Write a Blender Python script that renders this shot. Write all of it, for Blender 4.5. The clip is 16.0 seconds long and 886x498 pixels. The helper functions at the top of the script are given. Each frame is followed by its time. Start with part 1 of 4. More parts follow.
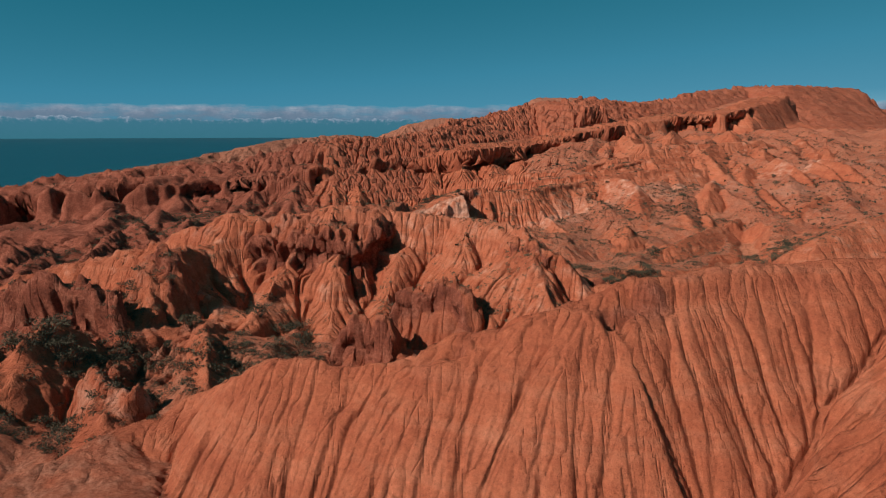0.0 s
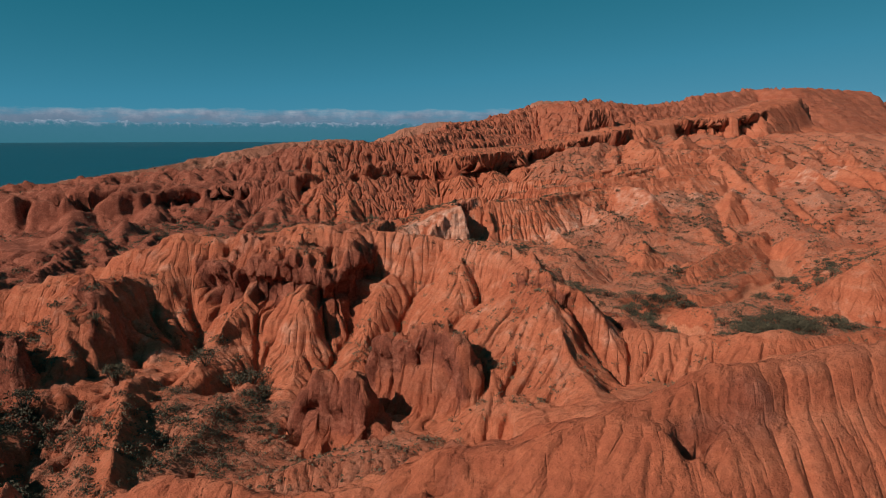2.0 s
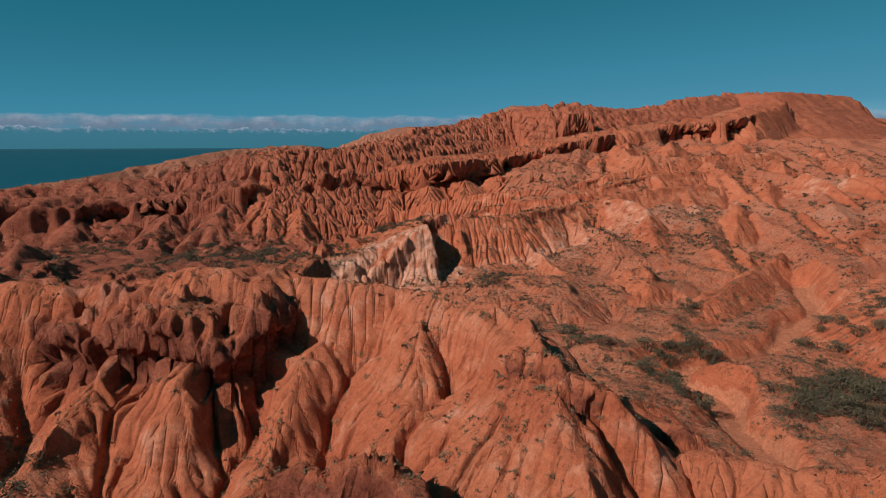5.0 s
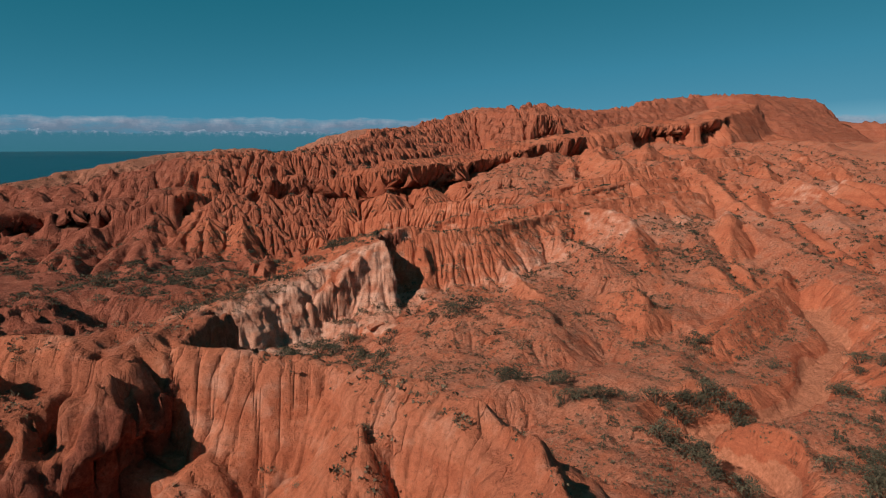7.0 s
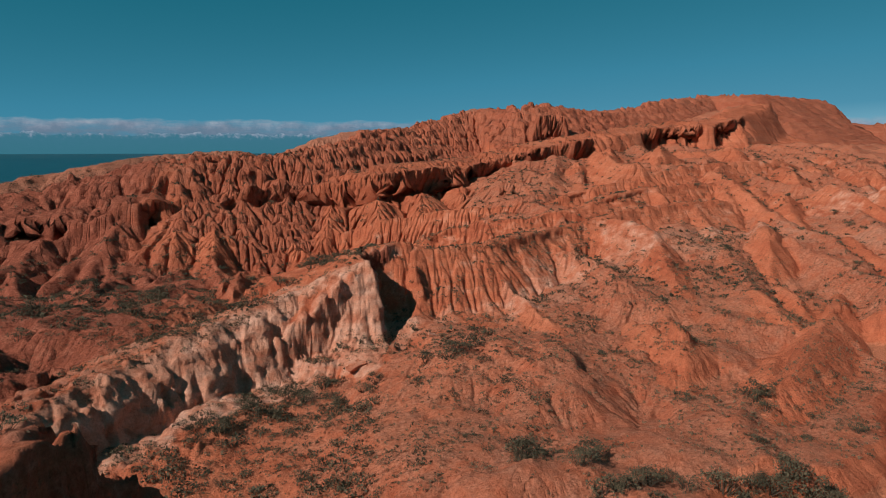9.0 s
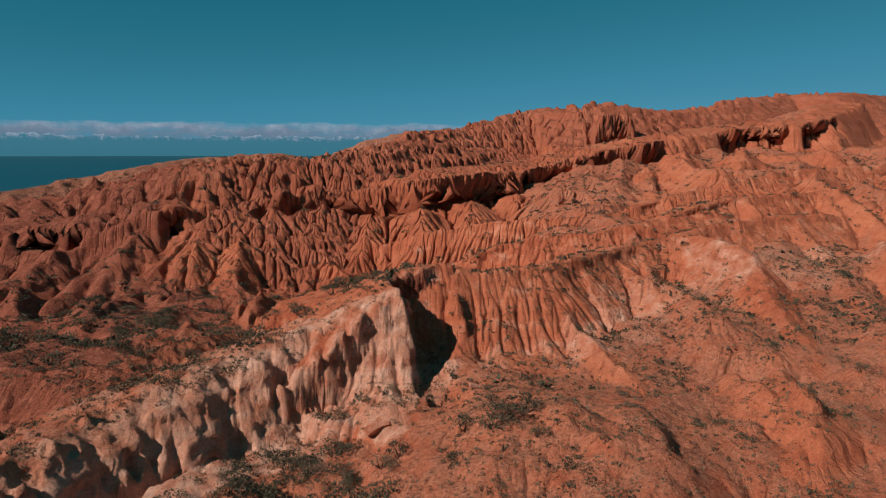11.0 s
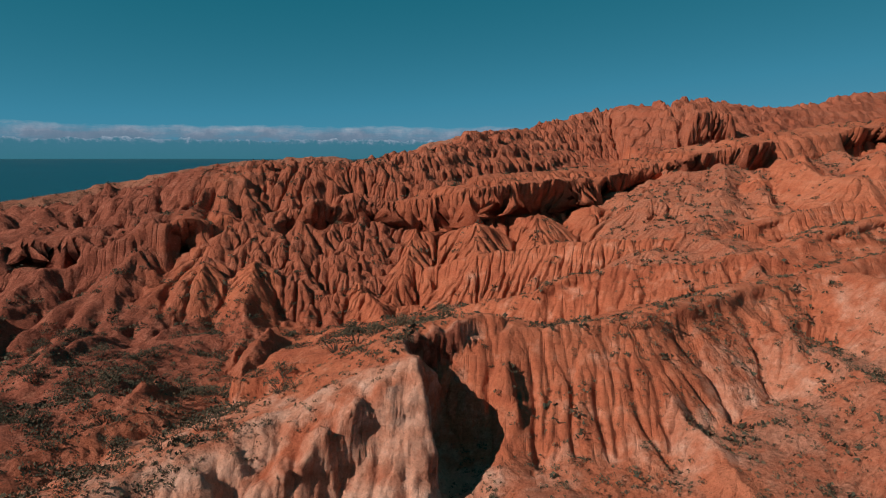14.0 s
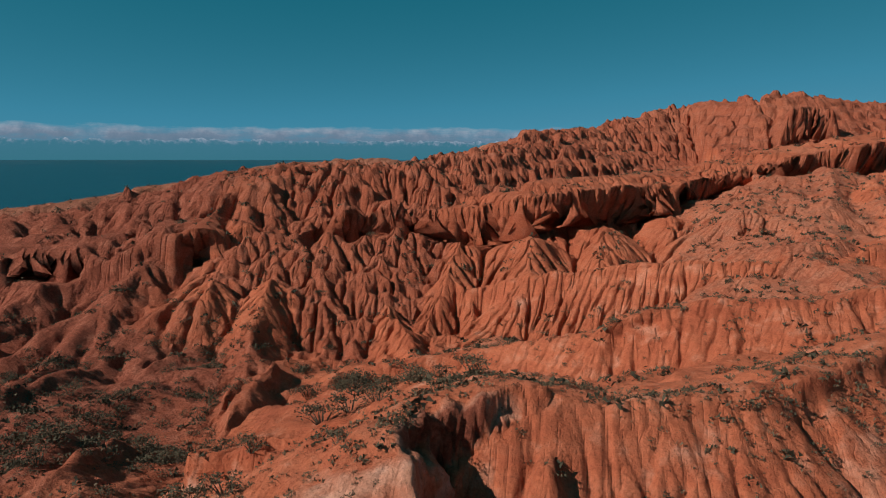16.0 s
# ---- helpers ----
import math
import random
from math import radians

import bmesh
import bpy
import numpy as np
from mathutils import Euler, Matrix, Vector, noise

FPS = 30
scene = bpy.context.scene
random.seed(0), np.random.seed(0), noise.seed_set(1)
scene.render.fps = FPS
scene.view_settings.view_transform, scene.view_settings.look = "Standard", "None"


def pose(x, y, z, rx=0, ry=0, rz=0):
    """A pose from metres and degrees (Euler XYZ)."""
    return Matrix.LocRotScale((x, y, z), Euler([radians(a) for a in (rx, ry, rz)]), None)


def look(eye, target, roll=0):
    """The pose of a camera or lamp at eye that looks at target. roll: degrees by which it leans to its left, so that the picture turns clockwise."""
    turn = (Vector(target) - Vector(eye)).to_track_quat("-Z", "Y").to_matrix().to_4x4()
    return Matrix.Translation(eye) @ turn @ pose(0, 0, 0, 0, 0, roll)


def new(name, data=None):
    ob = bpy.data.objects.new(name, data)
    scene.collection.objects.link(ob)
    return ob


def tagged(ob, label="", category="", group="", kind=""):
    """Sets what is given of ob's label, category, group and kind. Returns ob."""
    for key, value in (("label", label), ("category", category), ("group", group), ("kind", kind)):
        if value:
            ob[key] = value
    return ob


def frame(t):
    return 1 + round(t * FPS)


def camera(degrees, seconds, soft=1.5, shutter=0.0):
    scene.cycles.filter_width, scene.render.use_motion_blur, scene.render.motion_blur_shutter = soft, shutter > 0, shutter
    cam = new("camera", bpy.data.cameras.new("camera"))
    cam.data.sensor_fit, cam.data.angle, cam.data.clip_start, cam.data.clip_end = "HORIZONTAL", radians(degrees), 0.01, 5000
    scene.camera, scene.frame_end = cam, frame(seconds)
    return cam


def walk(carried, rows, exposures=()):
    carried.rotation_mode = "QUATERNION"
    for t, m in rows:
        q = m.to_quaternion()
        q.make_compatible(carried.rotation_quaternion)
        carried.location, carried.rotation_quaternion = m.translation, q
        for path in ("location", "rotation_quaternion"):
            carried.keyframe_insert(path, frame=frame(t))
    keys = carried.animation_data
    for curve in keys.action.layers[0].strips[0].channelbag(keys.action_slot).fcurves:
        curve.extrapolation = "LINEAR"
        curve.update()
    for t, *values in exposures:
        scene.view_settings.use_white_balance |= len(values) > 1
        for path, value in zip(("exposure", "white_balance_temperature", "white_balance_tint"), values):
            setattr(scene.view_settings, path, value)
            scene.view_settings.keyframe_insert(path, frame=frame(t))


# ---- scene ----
cam = camera(66.4, 16.0, soft=1.05)
METRES, EYE, TILT, LEAN, TURN = 130.0, 45.0, -9.88, 0.0, 0.0
ROWS = [
    (0.0, 0.0, 0.0, 0.0, 0.0, 0.0, -0.0),
    (0.5, 0.0016, 0.0284, 0.005, -0.02, 0.1, -0.0),
    (1.0, 0.0034, 0.059, 0.0102, -0.02, 0.21, 0.01),
    (1.5, 0.0049, 0.0872, 0.0151, -0.04, 0.28, -0.01),
    (2.0, 0.0067, 0.1158, 0.02, -0.04, 0.34, -0.01),
    (2.5, 0.0083, 0.1449, 0.0245, -0.06, 0.42, 0.01),
    (3.0, 0.0105, 0.174, 0.0292, -0.06, 0.52, 0.01),
    (3.5, 0.0127, 0.2034, 0.0345, -0.23, 0.61, 0.05),
    (4.0, 0.0145, 0.2309, 0.0391, -0.67, 0.7, 0.12),
    (6.5, 0.0253, 0.3885, 0.0657, -5.16, 1.0, 0.85),
    (7.0, 0.0277, 0.4206, 0.0713, -5.59, 1.05, 0.91),
    (7.5, 0.0306, 0.4528, 0.0768, -6.0, 1.1, 1.0),
    (8.0, 0.0338, 0.4821, 0.0817, -6.16, 1.16, 1.02),
    (10.5, 0.0551, 0.6408, 0.1088, -2.95, 1.45, 0.38),
    (11.0, 0.0602, 0.6721, 0.1141, -1.29, 1.53, 0.08),
    (11.5, 0.0646, 0.7036, 0.1193, -0.63, 1.59, -0.06),
    (12.0, 0.0684, 0.7352, 0.1246, -0.22, 1.64, -0.14),
    (12.5, 0.0709, 0.7638, 0.1293, 0.71, 1.69, -0.34),
    (13.0, 0.0741, 0.7945, 0.1345, 1.95, 1.73, -0.54),
    (13.5, 0.0776, 0.8251, 0.1397, 3.2, 1.75, -0.76),
    (14.0, 0.0808, 0.8558, 0.145, 4.78, 1.76, -1.04),
    (14.5, 0.0841, 0.8865, 0.1502, 6.35, 1.77, -1.33),
    (15.0, 0.0863, 0.9195, 0.1562, 7.94, 1.76, -1.6),
    (15.5, 0.0882, 0.9503, 0.1617, 9.24, 1.74, -1.81),
    (16.0, 0.0894, 0.9814, 0.1669, 10.24, 1.73, -2.0),
]
walk(cam, [(t, pose(0, 0, EYE, TILT, LEAN, TURN) @ pose(METRES * x, METRES * y, METRES * z, 90 + pitch, roll, yaw)) for t, x, y, z, yaw, pitch, roll in ROWS])

# ---- sun, sky, exposure ----
SUN_TO = Vector((-0.68, -0.43, 0.60)).normalized()      # towards the sun
sun = new("sun", bpy.data.lights.new("sun", "SUN"))
sun.data.energy, sun.data.angle, sun.data.color = 4.75, radians(0.53), (1.0, 0.92, 0.82)
sun.matrix_world = look((0, 0, 300), Vector((0, 0, 300)) - SUN_TO)
world = bpy.data.worlds.new("sky")
scene.world = world
world.use_nodes = True
wn, wl = world.node_tree.nodes, world.node_tree.links
sky = wn.new("ShaderNodeTexSky")
sky.sky_type, sky.sun_disc = "NISHITA", False
sky.sun_elevation = math.asin(SUN_TO.z)
sky.sun_rotation = math.atan2(SUN_TO.x, SUN_TO.y)
sky.altitude, sky.air_density, sky.dust_density, sky.ozone_density = 1700, 1.0, 0.2, 2.5
bw = wn.new("ShaderNodeRGBToBW")
grade = wn.new("ShaderNodeValToRGB")
SKY_GRADE = [(0.0, (0.004, 0.060, 0.088)), (0.23, (0.009, 0.106, 0.155)), (0.48, (0.034, 0.178, 0.270)), (0.70, (0.060, 0.218, 0.320)), (1.0, (0.24, 0.43, 0.52))]
for _ in range(3):
    grade.color_ramp.elements.new(0.5)
for e, (p, c) in zip(grade.color_ramp.elements, SKY_GRADE):
    e.position, e.color = p, (*c, 1)
level = wn.new("ShaderNodeMath")
level.operation = "MULTIPLY"
level.inputs[1].default_value = 0.085
wl.new(sky.outputs[0], bw.inputs[0])
wl.new(bw.outputs[0], level.inputs[0])
wl.new(level.outputs[0], grade.inputs[0])
wl.new(grade.outputs[0], wn["Background"].inputs[0])
wn["Background"].inputs[1].default_value = 1.25
scene.view_settings.exposure = 0.0


# ---- materials ----
def material(name):
    m = bpy.data.materials.new(name)
    m.use_nodes = True
    return m, m.node_tree.nodes, m.node_tree.links, m.node_tree.nodes["Principled BSDF"]


def noise_tex(n, l, vec, scale, detail=6.0, rough=0.6):
    t = n.new("ShaderNodeTexNoise")
    t.inputs["Scale"].default_value, t.inputs["Detail"].default_value, t.inputs["Roughness"].default_value = scale, detail, rough
    l.new(vec, t.inputs["Vector"])
    return t.outputs["Fac"]


def ramp(n, l, fac, stops):
    r = n.new("ShaderNodeValToRGB")
    while len(r.color_ramp.elements) < len(stops):
        r.color_ramp.elements.new(0.5)
    for e, (p, c) in zip(r.color_ramp.elements, stops):
        e.position, e.color = p, (*c, 1)
    l.new(fac, r.inputs[0])
    return r.outputs[0]


def mix(n, l, fac, a, b, blend="MIX"):
    m = n.new("ShaderNodeMix")
    m.data_type, m.blend_type = "RGBA", blend
    for sock, v in ((m.inputs[0], fac), (m.inputs[6], a), (m.inputs[7], b)):
        if isinstance(v, bpy.types.NodeSocket):
            l.new(v, sock)
        elif isinstance(v, float):
            sock.default_value = v
        else:
            sock.default_value = (*v, 1)
    return m.outputs[2]


def maths(n, l, op, a, b=0.0, clamp=False):
    m = n.new("ShaderNodeMath")
    m.operation, m.use_clamp = op, clamp
    for sock, v in zip(m.inputs, (a, b)):
        if isinstance(v, bpy.types.NodeSocket):
            l.new(v, sock)
        else:
            sock.default_value = v
    return m.outputs[0]


def attribute(n, name):
    a = n.new("ShaderNodeAttribute")
    a.attribute_name = name
    return a.outputs["Fac"]


def bump(n, l, bsdf, height, strength, distance):
    b = n.new("ShaderNodeBump")
    b.inputs["Strength"].default_value, b.inputs["Distance"].default_value = strength, distance
    l.new(height, b.inputs["Height"])
    l.new(b.outputs[0], bsdf.inputs["Normal"])


def badland_material():
    """Eroded clay and sandstone: orange clay, pale beds, dark crust, dry soil and sand, by where the beds crop out. The
    dark crust also colours shade into hollows under ledges.
    """
    m, n, l, bsdf = material("badland_clay")
    pos = n.new("ShaderNodeNewGeometry").outputs["Position"]
    big = noise_tex(n, l, pos, 0.07, 4, 0.55)
    mid = noise_tex(n, l, pos, 0.55, 5, 0.6)
    fine = noise_tex(n, l, pos, 3.2, 7, 0.68)
    grit = noise_tex(n, l, pos, 14.0, 4, 0.7)
    # beds that dip gently
    dip = n.new("ShaderNodeMapping")
    dip.inputs["Rotation"].default_value = (radians(12), radians(-9), 0)
    dip.inputs["Scale"].default_value = (0.03, 0.03, 0.85)
    l.new(pos, dip.inputs[0])
    beds = noise_tex(n, l, dip.outputs[0], 1.0, 4, 0.6)
    clay = ramp(n, l, maths(n, l, "ADD", maths(n, l, "MULTIPLY", big, 0.5), maths(n, l, "MULTIPLY", mid, 0.5)),
                [(0.34, (0.32, 0.076, 0.036)), (0.5, (0.43, 0.116, 0.055)), (0.66, (0.52, 0.168, 0.086))])
    bedded = ramp(n, l, beds, [(0.36, (0.30, 0.085, 0.050)), (0.5, (0.45, 0.138, 0.070)), (0.62, (0.53, 0.22, 0.13))])
    clay = mix(n, l, maths(n, l, "MULTIPLY", big, 0.42), clay, bedded)
    pale = ramp(n, l, maths(n, l, "ADD", maths(n, l, "MULTIPLY", beds, 0.5), maths(n, l, "MULTIPLY", mid, 0.5)),
                [(0.36, (0.49, 0.190, 0.112)), (0.5, (0.54, 0.250, 0.160)), (0.64, (0.60, 0.335, 0.238))])
    crust_shade = ramp(n, l, maths(n, l, "ADD", maths(n, l, "MULTIPLY", fine, 0.4), maths(n, l, "MULTIPLY", mid, 0.6)), [(0.3, (0.15, 0.044, 0.027)), (0.5, (0.275, 0.078, 0.045)), (0.7, (0.43, 0.155, 0.094))])
    soil = ramp(n, l, fine, [(0.3, (0.20, 0.078, 0.048)), (0.48, (0.33, 0.122, 0.072)), (0.7, (0.45, 0.195, 0.120))])
    sand = ramp(n, l, fine, [(0.3, (0.42, 0.140, 0.072)), (0.7, (0.50, 0.19, 0.105))])

    def zone(name, sharp):
        a = attribute(n, name)
        v = maths(n, l, "ADD", a, maths(n, l, "MULTIPLY", maths(n, l, "SUBTRACT", mid, 0.5), 0.8))
        return maths(n, l, "MULTIPLY", maths(n, l, "SUBTRACT", v, 0.5 - 0.5 / sharp), sharp, True)
    col = mix(n, l, zone("pale", 3.0), clay, pale)
    col = mix(n, l, zone("crust_shade", 2.0), col, crust_shade)
    col = mix(n, l, zone("soil", 3.0), col, soil)
    col = mix(n, l, zone("sand", 5.0), col, sand)
    grain = ramp(n, l, maths(n, l, "ADD", maths(n, l, "MULTIPLY", fine, 0.6), maths(n, l, "MULTIPLY", grit, 0.4)),
                 [(0.36, (0.76, 0.76, 0.77)), (0.5, (1, 1.01, 1.06)), (0.64, (1.2, 1.22, 1.28))])
    col = mix(n, l, 1.0, col, grain, "MULTIPLY")
    # gravel and small stones
    stones = ramp(n, l, noise_tex(n, l, pos, 5.5, 3, 0.6), [(0.30, (0.60, 0.62, 0.66)), (0.42, (1, 1, 1)), (0.60, (1, 1, 1)), (0.70, (1.2, 1.22, 1.26))])
    col = mix(n, l, 0.85, col, mix(n, l, 1.0, col, stones, "MULTIPLY"))
    l.new(col, bsdf.inputs["Base Color"])
    bsdf.inputs["Roughness"].default_value = 0.95
    bsdf.inputs["Specular IOR Level"].default_value = 0.12
    # narrow cracks where water runs, and grain
    lumps = noise_tex(n, l, pos, 1.1, 8, 0.72)
    h = maths(n, l, "ADD", maths(n, l, "MULTIPLY", fine, 0.20), maths(n, l, "MULTIPLY", grit, 0.07))
    h = maths(n, l, "ADD", h, maths(n, l, "MULTIPLY", lumps, 0.24))
    steep = attribute(n, "steep")
    for name, depth, narrow in (("rill_mid", 0.15, 14.0), ("rill_fine", 0.12, 8.0)):
        v = maths(n, l, "MULTIPLY", maths(n, l, "SUBTRACT", 1.0, attribute(n, name)), 0.5, True)
        v = maths(n, l, "MULTIPLY", maths(n, l, "POWER", v, narrow), steep)
        h = maths(n, l, "SUBTRACT", h, maths(n, l, "MULTIPLY", v, depth))
    v = maths(n, l, "MULTIPLY", maths(n, l, "POWER", attribute(n, "rill"), 2.5), steep)
    h = maths(n, l, "SUBTRACT", h, maths(n, l, "MULTIPLY", v, 0.42))
    crag = noise_tex(n, l, pos, 0.8, 9, 0.74)
    h = maths(n, l, "ADD", h, maths(n, l, "MULTIPLY", maths(n, l, "MULTIPLY", crag, 0.4), maths(n, l, "MULTIPLY", attribute(n, "crust_shade"), 1.0, True)))
    bump(n, l, bsdf, h, 1.0, 1.0)
    return m


def lake_material():
    m, n, l, bsdf = material("lake_water")
    pos = n.new("ShaderNodeNewGeometry").outputs["Position"]
    swell = noise_tex(n, l, pos, 0.004, 5, 0.6)
    l.new(ramp(n, l, swell, [(0.35, (0.004, 0.046, 0.068)), (0.65, (0.006, 0.058, 0.080))]), bsdf.inputs["Base Color"])
    bsdf.inputs["Roughness"].default_value = 0.35
    bsdf.inputs["Specular IOR Level"].default_value = 0.15
    bump(n, l, bsdf, noise_tex(n, l, pos, 0.3, 4), 0.4, 0.5)
    return m


def leaf_material(name, dark, light):
    m, n, l, bsdf = material(name)
    info = n.new("ShaderNodeObjectInfo").outputs["Random"]
    isle = n.new("ShaderNodeNewGeometry").outputs["Random Per Island"]
    f = maths(n, l, "ADD", maths(n, l, "MULTIPLY", info, 0.5), maths(n, l, "MULTIPLY", isle, 0.5))
    l.new(ramp(n, l, f, [(0.1, dark), (0.9, light)]), bsdf.inputs["Base Color"])
    bsdf.inputs["Roughness"].default_value = 0.8
    bsdf.inputs["Specular IOR Level"].default_value = 0.2
    return m


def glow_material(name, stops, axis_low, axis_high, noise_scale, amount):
    """A far backdrop that glows unlit: haze and daylight are put into its colour by height."""
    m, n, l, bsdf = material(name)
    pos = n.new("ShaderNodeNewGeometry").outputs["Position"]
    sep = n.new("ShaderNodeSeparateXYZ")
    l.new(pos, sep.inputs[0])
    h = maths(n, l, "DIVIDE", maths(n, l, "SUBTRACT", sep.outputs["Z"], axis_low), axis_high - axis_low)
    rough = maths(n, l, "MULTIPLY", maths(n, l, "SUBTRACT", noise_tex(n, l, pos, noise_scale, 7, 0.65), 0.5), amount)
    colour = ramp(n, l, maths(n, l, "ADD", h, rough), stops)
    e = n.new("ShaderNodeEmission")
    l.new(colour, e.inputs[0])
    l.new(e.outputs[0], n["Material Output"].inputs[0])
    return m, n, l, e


CLAY = badland_material()
LAKE = lake_material()
LEAF = leaf_material("shrub_leaves", (0.042, 0.036, 0.023), (0.118, 0.094, 0.058))
DRY = leaf_material("dry_tufts", (0.075, 0.052, 0.033), (0.185, 0.125, 0.075))

# ---- the shape of the land ----
rng = np.random.default_rng(7)
PERM = rng.permutation(512)
ANGLE = rng.uniform(0, 2 * np.pi, 512)
GX, GY = np.cos(ANGLE).astype(np.float32), np.sin(ANGLE).astype(np.float32)


def perlin(x, y, seed=0):
    """Gradient noise, about -0.7 to 0.7."""
    xi, yi = np.floor(x).astype(np.int32), np.floor(y).astype(np.int32)
    xf, yf = (x - xi).astype(np.float32), (y - yi).astype(np.float32)
    u, v = xf * xf * xf * (xf * (xf * 6 - 15) + 10), yf * yf * yf * (yf * (yf * 6 - 15) + 10)

    def corner(i, j):
        k = PERM[(PERM[(xi + i + seed * 37) & 511] + yi + j) & 511]
        return GX[k] * (xf - i) + GY[k] * (yf - j)
    a, b, c, d = corner(0, 0), corner(1, 0), corner(0, 1), corner(1, 1)
    return (a + u * (b - a)) * (1 - v) + (c + u * (d - c)) * v


def fbm(x, y, octaves, seed=0):
    s, amp = 0, 1.0
    for k in range(octaves):
        s, amp = s + amp * perlin(x * 2 ** k, y * 2 ** k, seed + k), amp * 0.5
    return s


def smooth(a, b, v):
    t = np.clip((v - a) / (b - a), 0, 1)
    return t * t * (3 - 2 * t)


def steps(*stretches):
    out = []
    for a, b, s in stretches:
        k = max(1, int(round((b - a) / s)))
        out.append(np.linspace(a, b, k, endpoint=False))
    return np.concatenate(out).astype(np.float32)


def spline(pts, step):
    """An even line through the points, with the way it runs and the length so far."""
    p = np.array(pts, float)
    p = np.vstack([2 * p[0] - p[1], p, 2 * p[-1] - p[-2]])
    out = []
    for i in range(1, len(p) - 2):
        k = max(2, int(np.linalg.norm(p[i + 1] - p[i]) / step))
        t = np.linspace(0, 1, k, endpoint=False)[:, None]
        a, b, c, d = p[i - 1], p[i], p[i + 1], p[i + 2]
        out.append(0.5 * (2 * b + (c - a) * t + (2 * a - 5 * b + 4 * c - d) * t * t + (3 * b - a - 3 * c + d) * t ** 3))
    q = np.vstack([*out, p[-2:-1]])
    way = np.gradient(q[:, :2], axis=0)
    way /= np.linalg.norm(way, axis=1)[:, None]
    run = np.concatenate([[0], np.cumsum(np.linalg.norm(np.diff(q[:, :2], axis=0), axis=1))])
    return q, way, run


XS = steps((-340, -150, 4), (-150, -66, 0.7), (-66, -35, 0.36), (-35, -24, 0.22), (-24, 26, 0.165), (26, 44, 0.2), (44, 76, 0.36), (76, 135, 0.55), (135, 200, 1.1), (200, 330, 2.2), (330, 380, 5))
YS = steps((-120, 18, 4), (18, 24, 0.5), (24, 42, 0.14), (42, 58, 0.18), (58, 112, 0.21), (112, 172, 0.25), (172, 256, 0.29), (256, 330, 0.45), (330, 420, 1.0), (420, 480, 2), (480, 660, 5))
NX, NY = len(XS), len(YS)
X, Y = np.meshgrid(XS, YS)
# the valleys and the broad slope under everything
right = smooth(8, 42, X)
Z = 20.4 + 1.4 * smooth(110, 60, Y) - 9 * smooth(36, 20, Y) + 1.4 * smooth(118, 150, Y)
Z = Z + right * 0.148 * np.clip(Y - 150, 0, 125) + smooth(45, 110, X) * 2.0 * smooth(90, 150, Y)
Z = Z - smooth(-70, -190, X) * 10 - smooth(300, 420, Y) * smooth(60, -20, X) * 14
Z = Z - 3.6 * smooth(13, -4, X) * smooth(106, 120, Y) * smooth(8, 0, (Y - 160) - 0.73 * (X - 6))
Z = Z - 3.0 * smooth(6, -8, X) * smooth(164, 180, Y) * smooth(216, 202, Y) - 2.2 * smooth(26, 36, X) * smooth(60, 46, X) * smooth(124, 136, Y) * smooth(160, 148, Y)
hills = 1 - 2.2 * np.abs(fbm(X / 19 + 0.6 * perlin(X / 25, Y / 25, 61), Y / 23 + 0.6 * perlin(X / 25, Y / 25, 62), 2, 60))
back = 1 - 2.2 * np.abs(perlin(X / 13 + 0.5 * perlin(X / 30, Y / 30, 64) - 0.006 * Y, Y / 60, 65))
Z = Z + 1.9 * hills * (1 - 0.4 * right) * smooth(135, 70, Y + 0.4 * np.abs(X)) + (1.3 + 1.2 * smooth(-8, -32, X)) * hills * smooth(102, 130, Y + 0.3 * X) * smooth(2, 12, (Y - 160) - 0.73 * (X - 6)) * (1 - right) + right * smooth(120, 155, Y) * (2.6 + 1.2 * hills) * back + smooth(4, 16, X) * smooth(98, 112, Y) * smooth(160, 140, Y) * 1.5 * hills
Z = (Z + 1.3 * fbm(X / 17, Y / 17, 3, 5) + 0.5 * fbm(X / 4.5, Y / 4.5, 3, 9)).astype(np.float32)
OWNER = np.zeros_like(Z, dtype=np.int8)
DX, DY = np.zeros_like(Z), np.zeros_like(Z)
PALE, CRUST_SHADE, SOIL, SAND = (np.zeros_like(Z) for _ in range(4))
RILLS = {}
SOIL[:] = 0.5
WX = X + 0.7 * perlin(X / 9, Y / 9, 1) + 0.4 * perlin(X / 3.1, Y / 3.1, 2)
WY = Y + 0.7 * perlin(X / 9, Y / 9, 3) + 0.4 * perlin(X / 3.1, Y / 3.1, 4)
GROUND, NEAR, MIDDLE, PALE_CLIFF, FLUTED, FAR, SUMMIT = range(7)
count = 0


